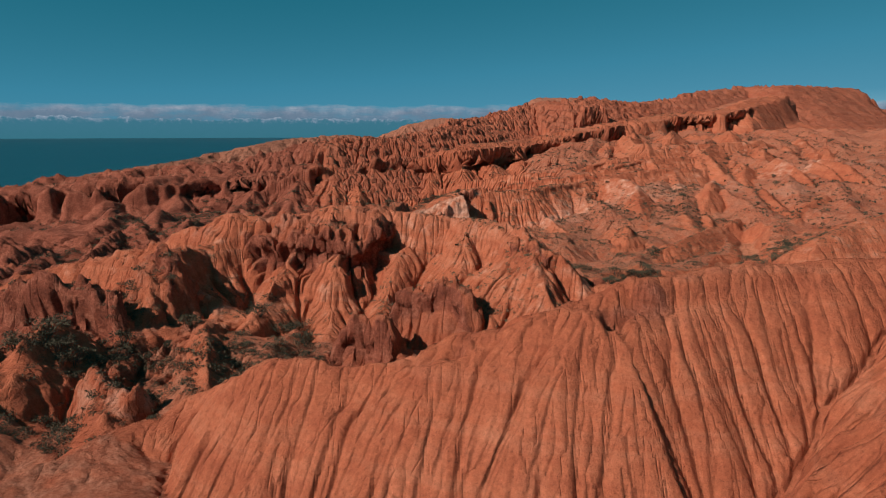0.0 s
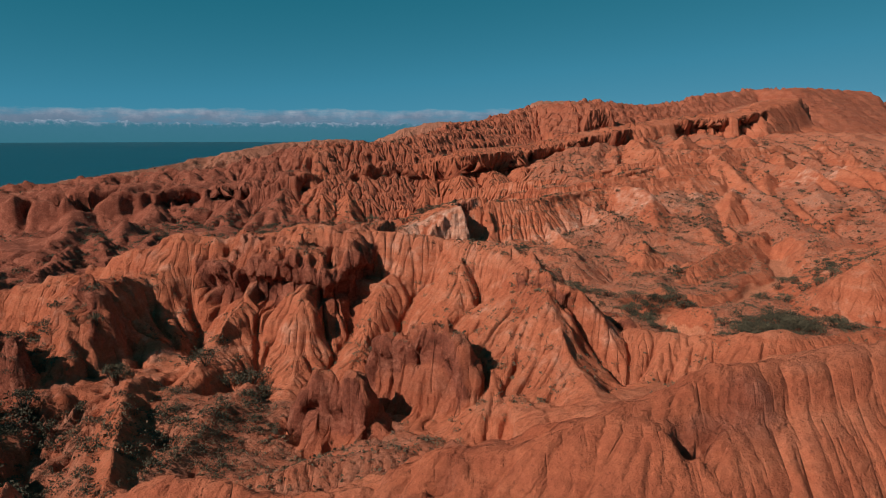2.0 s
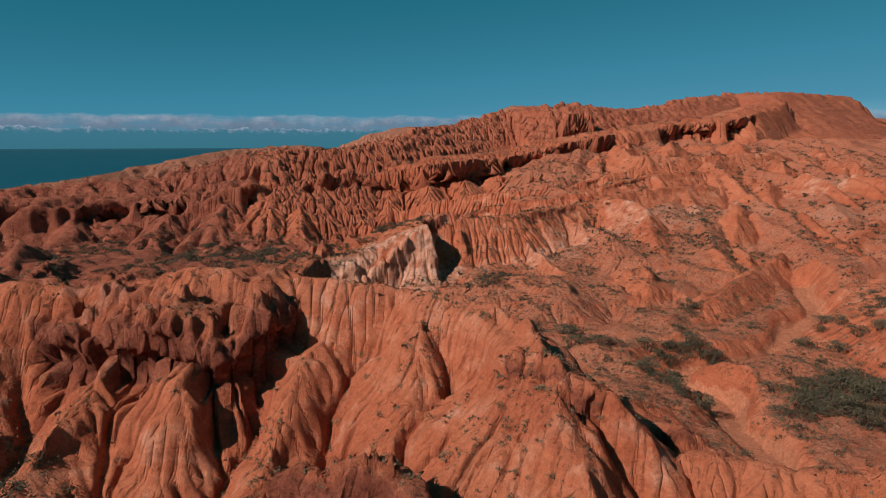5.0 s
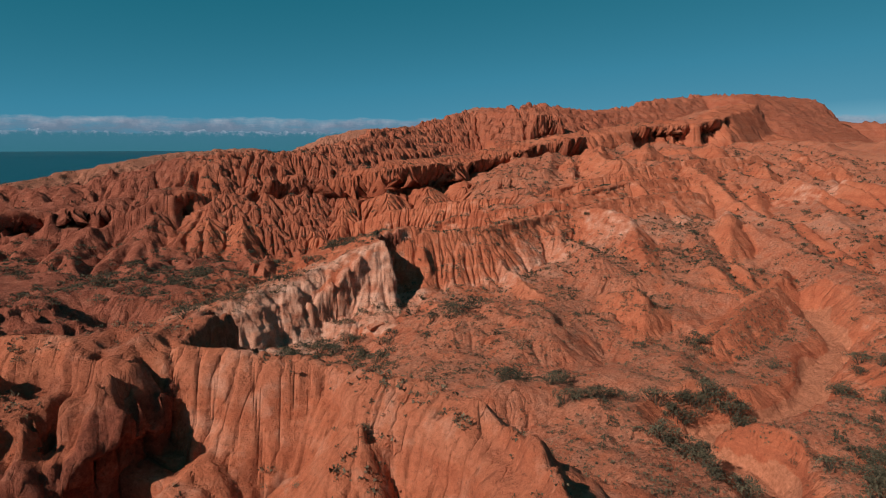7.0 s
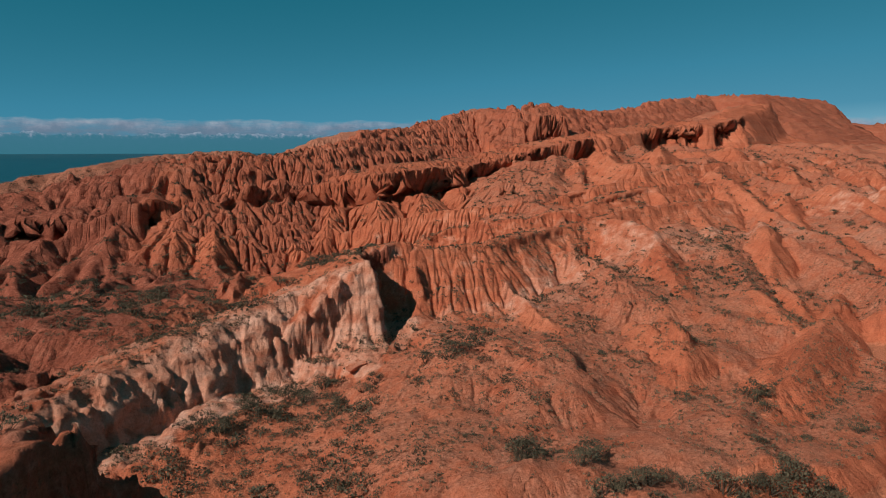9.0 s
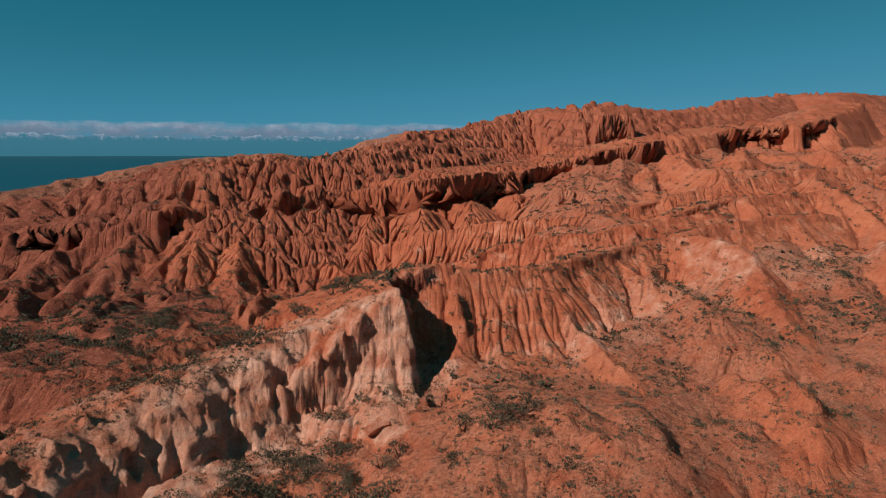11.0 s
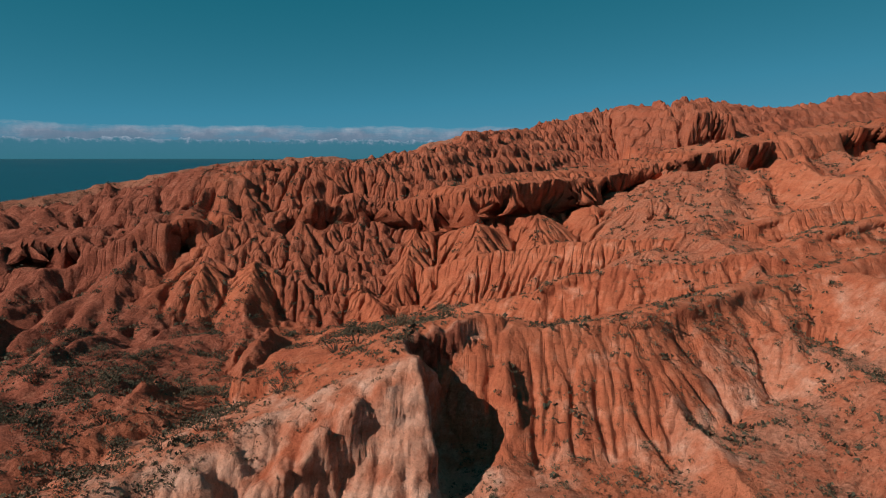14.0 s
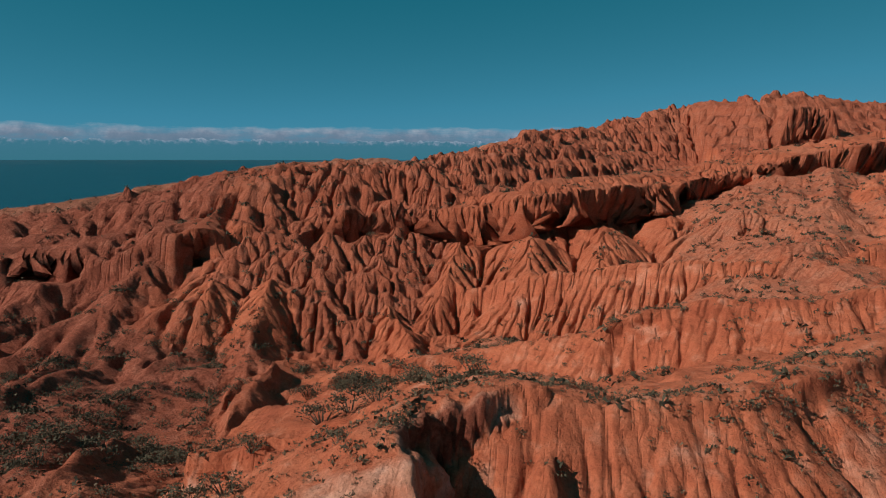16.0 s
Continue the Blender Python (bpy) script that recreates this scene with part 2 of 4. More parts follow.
def nearest(pts, reach, step=1.0):
    q, way, run = spline(pts, step)
    i0, i1 = np.searchsorted(XS, [q[:, 0].min() - reach, q[:, 0].max() + reach])
    j0, j1 = np.searchsorted(YS, [q[:, 1].min() - reach, q[:, 1].max() + reach])
    box = (slice(j0, j1), slice(i0, i1))
    x, y = WX[box], WY[box]
    best, idx = np.full(x.shape, 1e9, np.float32), np.zeros(x.shape, np.int32)
    for k in range(len(q)):
        d2 = (x - np.float32(q[k, 0])) ** 2 + (y - np.float32(q[k, 1])) ** 2
        closer = d2 < best
        best[closer], idx[closer] = d2[closer], k
    px, py = x - q[idx, 0], y - q[idx, 1]
    along = px * way[idx, 0] + py * way[idx, 1]
    across = way[idx, 0] * py - way[idx, 1] * px
    over = np.maximum(np.abs(along) - 0.6 * step, 0)
    d = np.hypot(across, over).astype(np.float32)
    u = run[idx] + along
    crest = np.interp(np.clip(u, 0, run[-1]), run, q[:, 2])
    past = np.where(idx == 0, np.maximum(-along, 0), np.where(idx == len(q) - 1, np.maximum(along, 0), 0))
    return box, u, d, across, crest, (px, py), past


def rills(u, d, waves, seed):
    """How far running water has cut back the slope: narrow lines that run down it, broad backs between."""
    cut = 0
    for k, (wave, amount, narrow) in enumerate(waves):
        n = perlin(u / wave + 0.25 * perlin(u / wave, d / wave, seed + 11), d / (wave * 4.5) + 3.7 * k, seed + k)
        g = np.clip(1 - np.abs(n) * narrow, 0, 1)
        cut = cut + amount * g * smooth(0.1 * wave, 1.3 * wave, d)
    return cut


def blend_in(box, h, own, soft, pale=0.0, crust_shade=0.0, soil=0.0, push=None):
    z = Z[box].copy()
    w = smooth(-soft, soft, h - z)
    Z[box] = np.where(np.abs(h - z) < soft, np.maximum(h, z) + (soft - np.abs(h - z)) ** 2 / (4 * soft), np.maximum(h, z))
    OWNER[box] = np.where(h > z, own, OWNER[box])
    for layer, v in ((PALE, pale), (CRUST_SHADE, crust_shade), (SOIL, soil)):
        layer[box] = layer[box] * (1 - w) + v * w
    SAND[box] *= 1 - w
    for layer, v in zip((DX, DY), push if push else (0.0, 0.0)):
        layer[box] = layer[box] * (1 - w) + v * w


def ridge(pts, north, south, own, waves=((7, 1.2, 1.6),), reach=40, soft=0.5, rough=0.35,
          pale=0.0, pale_n=None, crust_shade=0.0, soil=0.0, undercut=None, patchy=0.0, blunt=0.0, step=1.0):
    """A ridge along a line: north and south are how far it has dropped at so many metres from the crest.
    undercut: (from, to, depth) of a bed that weathers back under the one above it, on the south side."""
    global count
    count += 1
    box, u, d, across, crest, (px, py), past = nearest(pts, reach, step)
    cut = rills(u, d, waves, 20 + 7 * count)
    e = d + cut
    is_n = smooth(-0.4, 0.4, across)
    drops = []
    for prof in (north, south):
        a = np.array(prof, float)
        last = (a[-1, 1] - a[-2, 1]) / (a[-1, 0] - a[-2, 0])
        drops.append(np.interp(e, a[:, 0], a[:, 1]) + np.maximum(e - a[-1, 0], 0) * last)
    there = 1.0
    if patchy:
        there = sum(smooth(a - 4, a + 2, X[box]) * smooth(b + 4, b - 2, X[box]) for a, b in patchy)
        there = np.clip(there, 0, 1) * smooth(-0.62, -0.35, perlin(u / 8, u * 0 + 2.5, 300 + count))
    if patchy:
        drops[1] = drops[1] * there + np.interp(e, (0, 9, 30, 60), (0, *np.interp((9, 30, 60), *np.array(south, float).T))) * (1 - there)
    h = crest - drops[0] * is_n - drops[1] * (1 - is_n)
    h = h - 4.0 * np.maximum(0, d - 0.72 * reach) - blunt * past
    h = h + rough * (fbm(u / 3.3, d / 3.3, 3, 90 + count)) * smooth(-0.5, 2.0, 2.5 - np.abs(d - 1)) + 0.45 * rough * fbm(X[box] / 2.2, Y[box] / 2.2, 2, count)
    push = None
    crust_hollow_shade = crust_shade
    if undercut:
        a, b, depth = undercut
        s = (e - a) / (b - a)
        back = depth * smooth(0.15, 0.9, s) * smooth(2.6, 1.1, s) * (1 - is_n) * there * smooth(-0.6, -0.1, perlin(u / 7, d * 0 + 5.5, count))
        away = np.maximum(np.hypot(px, py), 0.3)
        push = (-px / away * back, -py / away * back)
        # shade of the undercut band, put into the colour on top of real crust
        crust_hollow_shade = np.maximum(crust_shade, 0.95 * smooth(-0.6, 0.1, s) * smooth(1.6, 1.0, s) * (1 - is_n) * there)
    if pale_n is not None:
        pale = pale * (1 - is_n) + pale_n * is_n
    top = smooth(0.35, 0.0, np.abs(drops[0] * is_n + drops[1] * (1 - is_n)) / np.maximum(d, 0.5))
    blend_in(box, h.astype(np.float32), own, soft, pale, crust_hollow_shade, np.maximum(soil, 0.6 * top * smooth(3, 8, d)) if not np.isscalar(soil) else np.maximum(soil, 0.55 * top * smooth(2, 6, d)), push)


def chasm(pts, west, east, reach=14, own=None, sand=0.0, soil=0.0, crust_shade=0.0):
    """A cut along a line, whose points lie on its floor."""
    global count
    count += 1
    box, u, d, across, floor, _, _ = nearest(pts, reach)
    e = np.maximum(d - 0.7 * rills(u, d, ((3, 0.8, 2), (1.2, 0.3, 2)), 50 + count), 0)
    side = smooth(-0.3, 0.3, across)
    rises = [np.interp(e, *np.array(p, float).T) + np.maximum(e - p[-1][0], 0) * 3 for p in (west, east)]
    h = floor + rises[0] * side + rises[1] * (1 - side) + 0.15 * fbm(X[box] / 1.5, Y[box] / 1.5, 3, count)
    z = Z[box]
    w = smooth(-0.2, 0.4, z - h) * (smooth(2.0, 1.2, d) if sand else 1.0)
    Z[box] = np.minimum(z, h)
    for layer, v in ((SAND, sand), (SOIL, soil), (CRUST_SHADE, crust_shade)):
        layer[box] = layer[box] * (1 - w) + v * w
    DX[box] *= 1 - w
    DY[box] *= 1 - w


# far skyline and the long red ridge
FAR_RILLS = ((18, 4.0, 1.5), (7, 1.5, 1.6))
ridge([(-150, 254.7, 26.6), (-125, 269.7, 30.3), (-112, 279.8, 32.5), (-100, 299.9, 35.9), (-85, 304.9, 38.9), (-70, 322.0, 41.8), (-45, 335.0, 43.2)], [(0, 0), (60, 20)], [(0, 0), (60, 16)], FAR, FAR_RILLS, 70, 1.0, soil=0.8, step=3)
ridge([(-20, 420.2, 49.3), (0, 430.3, 53.3), (20, 430.2, 51.4)], [(0, 0), (60, 20)], [(0, 0), (60, 20)], FAR, FAR_RILLS, 80, 1.0, soil=0.8, step=3)
ridge([(45, 543.0, 57.5), (61, 545.6, 62.5), (68, 547.0, 69.0), (78, 550.6, 71.2), (100, 550.6, 71.0)], [(0, 0), (60, 20)], [(0, 0), (60, 22)], FAR, FAR_RILLS, 90, 1.0, soil=0.8, step=4)
SKYLINE = [(-200, 204.6, 21.7), (-165, 207.6, 25.6), (-137, 211.7, 28.0), (-115, 219.8, 32.0), (-105, 220.8, 31.9), (-92, 223.8, 33.3), (-76, 225.8, 34.8), (-66, 232.9, 36.4), (-53, 235.9, 39.6), (-43.7, 238.0, 42.0), (-31.5, 243.0, 42.9), (-15, 252.0, 43.9), (-2, 266.1, 46.2), (4, 280.1, 49.1), (18, 305.2, 51.6), (42, 332.3, 58.0), (60, 320.4, 59.6), (72, 324.4, 60.1), (98.7, 342.4, 59.2), (140, 375.5, 66.1), (178, 416.6, 70.8), (198, 405.7, 71.2), (240, 440.7, 72.7), (271, 455.7, 72.0), (281, 453.0, 66.0), (290, 450.6, 58.5), (330, 440.4, 60.7)]
ridge(SKYLINE,
      [(0, 0), (10, 4), (60, 34)], [(0, 0), (5, 1.6), (20, 10), (50, 26), (120, 62)], SUMMIT, ((18, 1.6, 1.5),), 110, 1.0, 1.6, crust_shade=0.52, soil=0.25, step=2)
LIP = [(-140, 195.6, 25.9), (-115, 199.7, 27.8), (-93, 203.7, 29.2), (-75, 210.7, 30.0), (-61.7, 213.7, 30.8), (-50, 213.8, 31.5), (-46, 215.8, 33.7), (-40, 217.8, 34.2), (-33, 224.8, 33.8), (-24, 230.8, 34.6), (-13.4, 235.8, 35.0), (-2, 234.9, 36.5), (6, 232.9, 38.1), (16.2, 239.9, 39.1), (28, 249.9, 39.5), (37.3, 262.0, 40.5), (50, 267.0, 43.4), (58, 270.1, 45.3), (65, 270.1, 46.3), (80, 279.1, 48.1), (99, 290.2, 50.9), (124.6, 292.2, 53.3), (140, 306.3, 56.5), (165, 335.4, 60.9)]
ridge(LIP, [(0, 0), (8, -1.5), (25, 2), (60, 25)], [(0, 0), (0.9, 0.5), (2.0, 6.4), (5, 8.6), (14, 13.5), (30, 17.5), (60, 20)], FAR,
      ((13, 2.6, 1.5), (5, 0.6, 1.6)), 60, 0.5, 0.6, patchy=((-200, -72), (-53, -37), (-25, 67), (95, 127)), crust_shade=0.3, step=1.5)
# small ridges that stand on the valley floors: from, to in x, from, to in y, how many, how high, which way
FIN = [(0, 0), (0.5, 0.3), (4, 3.1), (10, 6)]
for x0, x1, y0, y1, n, tall, lean in ((-62, 0, 166, 206, 24, 2.3, 0.25), (-80, -32, 106, 160, 16, 3.2, 0.3), (62, 135, 160, 268, 26, 3.4, -0.25), (34, 66, 128, 160, 7, 2.4, -0.3), (-46, -22, 50, 66, 7, 2.6, 0.35)):
    for k in range(n):
        x, y, h, far = rng.uniform(x0, x1), rng.uniform(y0, y1), tall * rng.uniform(0.6, 1.15), rng.uniform(14, 28) * tall / 4
        a = lean + rng.uniform(-0.35, 0.35)
        line = [(x - t * far * a, y + t * far) for t in (0.5, 0.0, -0.5)]
        floor = [float(Z[np.searchsorted(YS, q), np.searchsorted(XS, p)]) for p, q in line]
        ridge([(p, q, f + g * h) for (p, q), f, g in zip(line, floor, (0.75, 0.9, 0.15))], FIN, FIN, GROUND, (), 10, 0.4, crust_shade=0.1, step=2.5)

# spurs that run down from the overhanging bed
SPUR = ((6, 1.2, 1.6),)
for k, (x, y, z) in enumerate([(-98, 198.7, 26.8), (-80, 203.7, 27.2), (-60, 208.7, 28.6), (-46, 213.3, 31.5), (-37, 214.7, 30.5), (-24, 222.7, 30.3), (-13, 230.8, 32.6), (-4, 228.8, 33.2), (6, 227.8, 34.7), (17, 232.8, 34.9), (28, 240.9, 35.4), (40, 253.9, 38.1), (54, 262.0, 42.0), (66, 263.0, 42.9)]):
    lean, far, low = rng.uniform(-5, 3), rng.uniform(16, 24), rng.uniform(8, 11)
    ridge([(x, y + 2, z - 0.4), (x + 0.3 * lean, y - 0.35 * far, z - 0.45 * low), (x + lean, y - far, z - low), (x + 1.4 * lean, y - 1.4 * far, z - low - 3)],
          [(0, 0), (1, 0.4), (8, 4.6), (20, 9)], [(0, 0), (1, 0.4), (8, 4.6), (20, 9)], FAR, SPUR, 18, 0.4, crust_shade=0.25)
    for side in (-1, 1):
        reach = rng.uniform(4, 8) * side
        ridge([(x + 0.3 * lean, y - 0.4 * far, z - 0.5 * low), (x + 0.6 * lean + 0.6 * reach, y - 0.75 * far, z - 0.85 * low), (x + lean + reach, y - 1.25 * far, z - low - 2.5)],
              FIN, FIN, FAR, (), 10, 0.3, crust_shade=0.1, step=2)

# the layered, fluted slopes
FLUTES = ((9, 0.8, 1.6),)
BED_S, BED_N = [(0, 0), (0.7, 0.5), (1.2, 1.2), (9, 7.2), (18, 10.5), (30, 13)], [(0, 0), (5, 1.5), (20, 6)]
ridge([(8, 215.7, 29.4), (25, 212.8, 32.0), (40.7, 210.8, 33.5), (60, 217.9, 37.4), (80, 227.9, 40.2), (110, 238.0, 42.0)], BED_N, BED_S, FLUTED, FLUTES, 30, pale=0.30)
ridge([(-8, 196.6, 22.3), (2, 197.6, 24.3), (15, 194.7, 28.1), (24.6, 194.8, 31.3), (33.5, 193.3, 31.9), (45, 196.8, 33.8), (60, 202.9, 36.7), (80, 209.9, 37.6)], BED_N, BED_S, FLUTED, FLUTES, 30, pale=0.30)
DOWN = [(0, 0), (1, 0.5), (8, 5.6), (20, 10)]
for k, line in enumerate(([(66, 194.8, 33.9), (63, 179.7, 30.2), (58, 164.6, 26.5), (53, 150.6, 24.7)], [(90, 204.8, 35.7), (84, 187.7, 30.5), (80, 169.7, 27.4)], [(115, 211.9, 36.5), (105, 189.8, 32.0), (100, 174.7, 29.3)],
                          [(101, 241.9, 39.9), (96, 224.9, 36.2), (90, 211.8, 34.5)], [(75, 239.9, 39.9), (72, 224.9, 36.2), (70, 211.8, 35.0)], [(130, 250.0, 42.7), (125, 229.9, 38.6), (118, 214.8, 35.5)], [(60, 250.0, 40.7), (56, 237.9, 37.0), (54, 224.9, 35.7)])):
    ridge(line, DOWN, DOWN, FLUTED, SPUR, 20, pale=0.28)
ridge([(45, 186.8, 32.7), (49, 175.8, 32.1), (48, 163.7, 27.5), (46.5, 153.6, 24.7), (44, 145.5, 21.9)], DOWN, DOWN, FLUTED, SPUR, 20, pale=0.28)
ridge([(33, 179.7, 30.5), (37, 170.7, 27.6), (38, 162.6, 24.6), (37, 154.6, 22.5)], DOWN, DOWN, FLUTED, SPUR, 16)
ridge([(9, 168.2, 31.3), (16, 168.5, 30.6), (26, 172.7, 30.9), (36.6, 182.7, 31.1), (47, 186.8, 33.1), (58, 191.8, 34.4), (72, 195.8, 34.9)], BED_N, BED_S, FLUTED, FLUTES, 30, pale=0.30)
ridge([(22, 170.2, 29.4), (25, 161.6, 24.8), (27, 154.6, 23.2), (29, 147.5, 20.9)], DOWN, DOWN, FLUTED, SPUR, 16)
ridge([(13, 165.6, 26.5), (15, 159.6, 23.1), (17, 152.5, 20.8)], DOWN, DOWN, FLUTED, SPUR, 12)
ridge([(95, 169.7, 29.4), (76, 151.6, 25.0), (64, 145.6, 24.9), (57, 142.6, 24.8), (47, 131.6, 23.6), (38, 125.5, 20.8), (30, 121.5, 18.9)], DOWN, DOWN, FLUTED, SPUR, 24, soil=0.25)
ridge([(46, 103.5, 19.8), (50, 104.5, 22.3), (55, 106.1, 26.3), (60, 107.2, 28.2), (66, 109.7, 29.5), (80, 117.7, 31.5), (100, 127.8, 33.3)], [(0, 0), (10, 4), (30, 10)], [(0, 0), (2, 0.7), (10, 6), (30, 16)], FLUTED, SPUR, 30, pale=0.3, soil=0.3)

# the cream-coloured bed that crops out along the slopes
for line, wide, much in (([(27, 162.6, 25.6), (35, 168.7, 27.4), (44, 175.7, 29.3), (52, 175.7, 29.3), (62, 180.7, 30.2), (76, 181.7, 29.2), (92, 175.7, 29.3)], 9, 0.48), ([(13, 156.5, 21.7), (20, 160.6, 23.6)], 5, 0.4), ([(95, 195.8, 32.9), (112, 205.8, 35.7), (135, 211.9, 37.5)], 8, 0.46)):
    box, u, d, across, _, _, _ = nearest(line, 20)
    PALE[box] = np.maximum(PALE[box], much * smooth(wide, 0.3 * wide, d + 6 * fbm(X[box] / 7, Y[box] / 7, 4, 70)))

# the pale cliff
WALL = ((7, 2.8, 2.4), (3.0, 0.6, 1.8))
ridge([(-60, 111.5, 19.6), (-40, 121.5, 20.4), (-26, 129.5, 22.3), (-21.6, 137.6, 22.9), (-17.4, 144.6, 24.1), (-10.6, 151.1, 25.4), (-4, 156.2, 27.5), (1.6, 158.3, 29.7), (5.2, 159.0, 30.0)],
      [(0, 0), (6, 1.1), (20, 5.5), (35, 9)], [(0, 0), (2.2, 1.3), (3.2, 2.4), (5.6, 6.0), (7.5, 7.4), (10, 8.4), (20, 9.8)], PALE_CLIFF, WALL, 36, 0.4, 0.4, pale=0.66, pale_n=0.45, blunt=1.6)
ridge([(5.4, 158.8, 29.8), (3.9, 160.7, 30.4), (3.3, 162.6, 30.7), (4.9, 165.2, 31.0), (9.2, 167.3, 31.4)], [(0, 0), (6, 1.8), (14, 7), (20, 11)], [(0, 0), (0.5, 0.4), (1.2, 6), (2.4, 8.5), (10, 10)],
      PALE_CLIFF, WALL[1:], 20, 0.4, blunt=5.0, pale=0.6, pale_n=0.25, undercut=(0.4, 1.6, 1.4))
ridge([(10.6, 165.5, 28.7), (10.8, 163.7, 29.1), (11.2, 162.1, 27.1)], [(0, 0), (0.5, 0.3), (1.6, 3.5), (4, 7)], [(0, 0), (0.5, 0.3), (1.4, 3.5), (4, 7)], FLUTED, WALL[1:], 8, 0.2)

box, u, d, across, _, _, _ = nearest([(-40, 118.5, 20.5), (-26, 125.5, 21.3), (-17, 137.5, 21.1), (-8, 146.5, 21.9), (-1, 152.1, 22.8), (4, 155.1, 23.7)], 20)
face = smooth(8, 4.5, d + 4 * fbm(X[box] / 6, Y[box] / 6, 3, 72)) * smooth(4.5, 1.0, across)
PALE[box] = np.maximum(PALE[box], 0.6 * face)
CRUST_SHADE[box] *= 1 - 0.8 * face

# the middle ridge with its capped knobs
BLUFF = ((8, 2.0, 1.6), (3, 0.8, 1.8))
ridge([(-60, 96.6, 25.0), (-48, 94.7, 28.0), (-37.5, 94.7, 31.0), (-29, 91.8, 34.1), (-22.7, 92.4, 33.6), (-18, 91.8, 34.4), (-14.5, 90.8, 35.3), (-8, 90.8, 34.9), (-3, 89.8, 33.9), (0.5, 89.3, 33.4), (3.9, 86.3, 34.2), (6, 85.3, 34.1), (8.5, 81.8, 33.7), (9.5, 77.8, 33.4), (10.3, 74.2, 31.8), (14.6, 75.2, 30.2), (17.5, 73.7, 28.8), (20, 71.7, 28.3)],
      [(0, 0), (3, 1.5), (10, 8), (25, 15)], [(0, 0), (1.5, 0.6), (5, 4.4), (14, 12.5), (30, 17)], MIDDLE, BLUFF, 34, 0.4, pale=0.30)
ridge([(-26, 89.8, 32.3), (-22, 87.8, 32.6), (-16, 86.3, 33.1), (-11.5, 84.4, 32.8), (-8.5, 86.3, 33.6), (-7.2, 88.8, 34.1)], [(0, 0), (2.5, -0.9), (5, -1.5), (8, -0.4), (12, 4)], [(0, 0), (0.9, 0.6), (2.6, 4.4), (5.5, 7.8), (12, 12), (25, 16)], MIDDLE, BLUFF, 26, 0.4, 0.6,
      pale=0.3, crust_shade=0.45, undercut=(0.6, 2.4, 2.0))
for line in ([(-20, 85.7, 29.8), (-20.5, 79.6, 26.8), (-21.5, 73.6, 24.2), (-22, 67.5, 21.6)], [(-13, 82.7, 30.1), (-12.7, 77.6, 25.9), (-13, 72.6, 23.0)], [(-28, 89.7, 31.1), (-29, 83.7, 27.7), (-28, 76.6, 25.0), (-28, 70.5, 22.5)], [(-5, 85.7, 30.7), (-7, 78.6, 26.3), (-8, 72.6, 23.5)],
             [(9.5, 76.8, 33.4), (9.6, 72.8, 32.5), (11, 65.7, 28.6), (12, 57.6, 26.3), (11, 51.6, 24.4)], [(3, 83.8, 32.7), (2, 77.7, 28.9), (0, 72.6, 27.0)], [(-36, 91.7, 30.1), (-38, 83.6, 26.7), (-40, 75.6, 23.9)]):
    ridge(line, DOWN, DOWN, MIDDLE, BLUFF[1:], 16, 0.4, pale=0.30)
ridge([(-29.5, 91, 33.2), (-31.5, 85, 30.3), (-33.2, 79.5, 31.0)], DOWN, DOWN, MIDDLE, BLUFF[1:], 16, 0.4, pale=0.30)
KNOB_N = [(0, 0), (1.6, 0.7), (4.5, 4), (9, 8)]
for line in ([(-4.5, 70.9, 29.3), (-1, 69.5, 30.2), (1.4, 68.2, 30.2), (2.6, 66.5, 28.8)], [(-10, 66.4, 26.4), (-6.5, 65.4, 27.5), (-4.6, 63.8, 26.4)]):
    ridge(line, KNOB_N, [(0, 0), (0.7, 0.6), (2.2, 3.6), (4.5, 6.8), (10, 10)], MIDDLE, ((4.5, 2.4, 1.8), (1.7, 1.0, 1.8)), 12, 0.3, 1.0, crust_shade=0.45, blunt=2.0, undercut=(0.5, 1.8, 1.0))
ridge([(-36, 80.2, 29.8), (-33, 78.0, 32.1), (-31.2, 76.2, 30.8), (-30.4, 74.7, 28.9)], KNOB_N, [(0, 0), (0.7, 0.6), (2.4, 4), (5, 7.5), (10, 10)], MIDDLE, ((3.5, 1.4, 1.8), (1.4, 0.7, 1.8)), 12, 0.3, 0.8, pale=0.2, crust_shade=0.5, blunt=4.0, undercut=(0.6, 2.2, 1.2))
ridge([(-31, 55.6, 23.8), (-27.5, 53.1, 25.1), (-25, 51.8, 24.9)], KNOB_N, [(0, 0), (0.7, 0.6), (2.4, 3), (5, 5)], MIDDLE, ((3.5, 0.8, 1.8),), 9, 0.3, 0.5, pale=0.4, crust_shade=0.2, blunt=4.0)
ridge([(-62, 76.6, 25.4), (-47, 71.7, 28.9), (-40, 70.2, 29.8), (-36, 69.5, 29.1), (-34, 68.9, 27.9)], KNOB_N, [(0, 0), (0.8, 0.5), (1.9, 4.6), (4, 6.4), (10, 9)], MIDDLE, ((5, 2.6, 1.8), (1.6, 0.6, 1.8)), 13, 0.3, 1.0, crust_shade=0.75, blunt=4.0, undercut=(0.6, 2.2, 1.6))
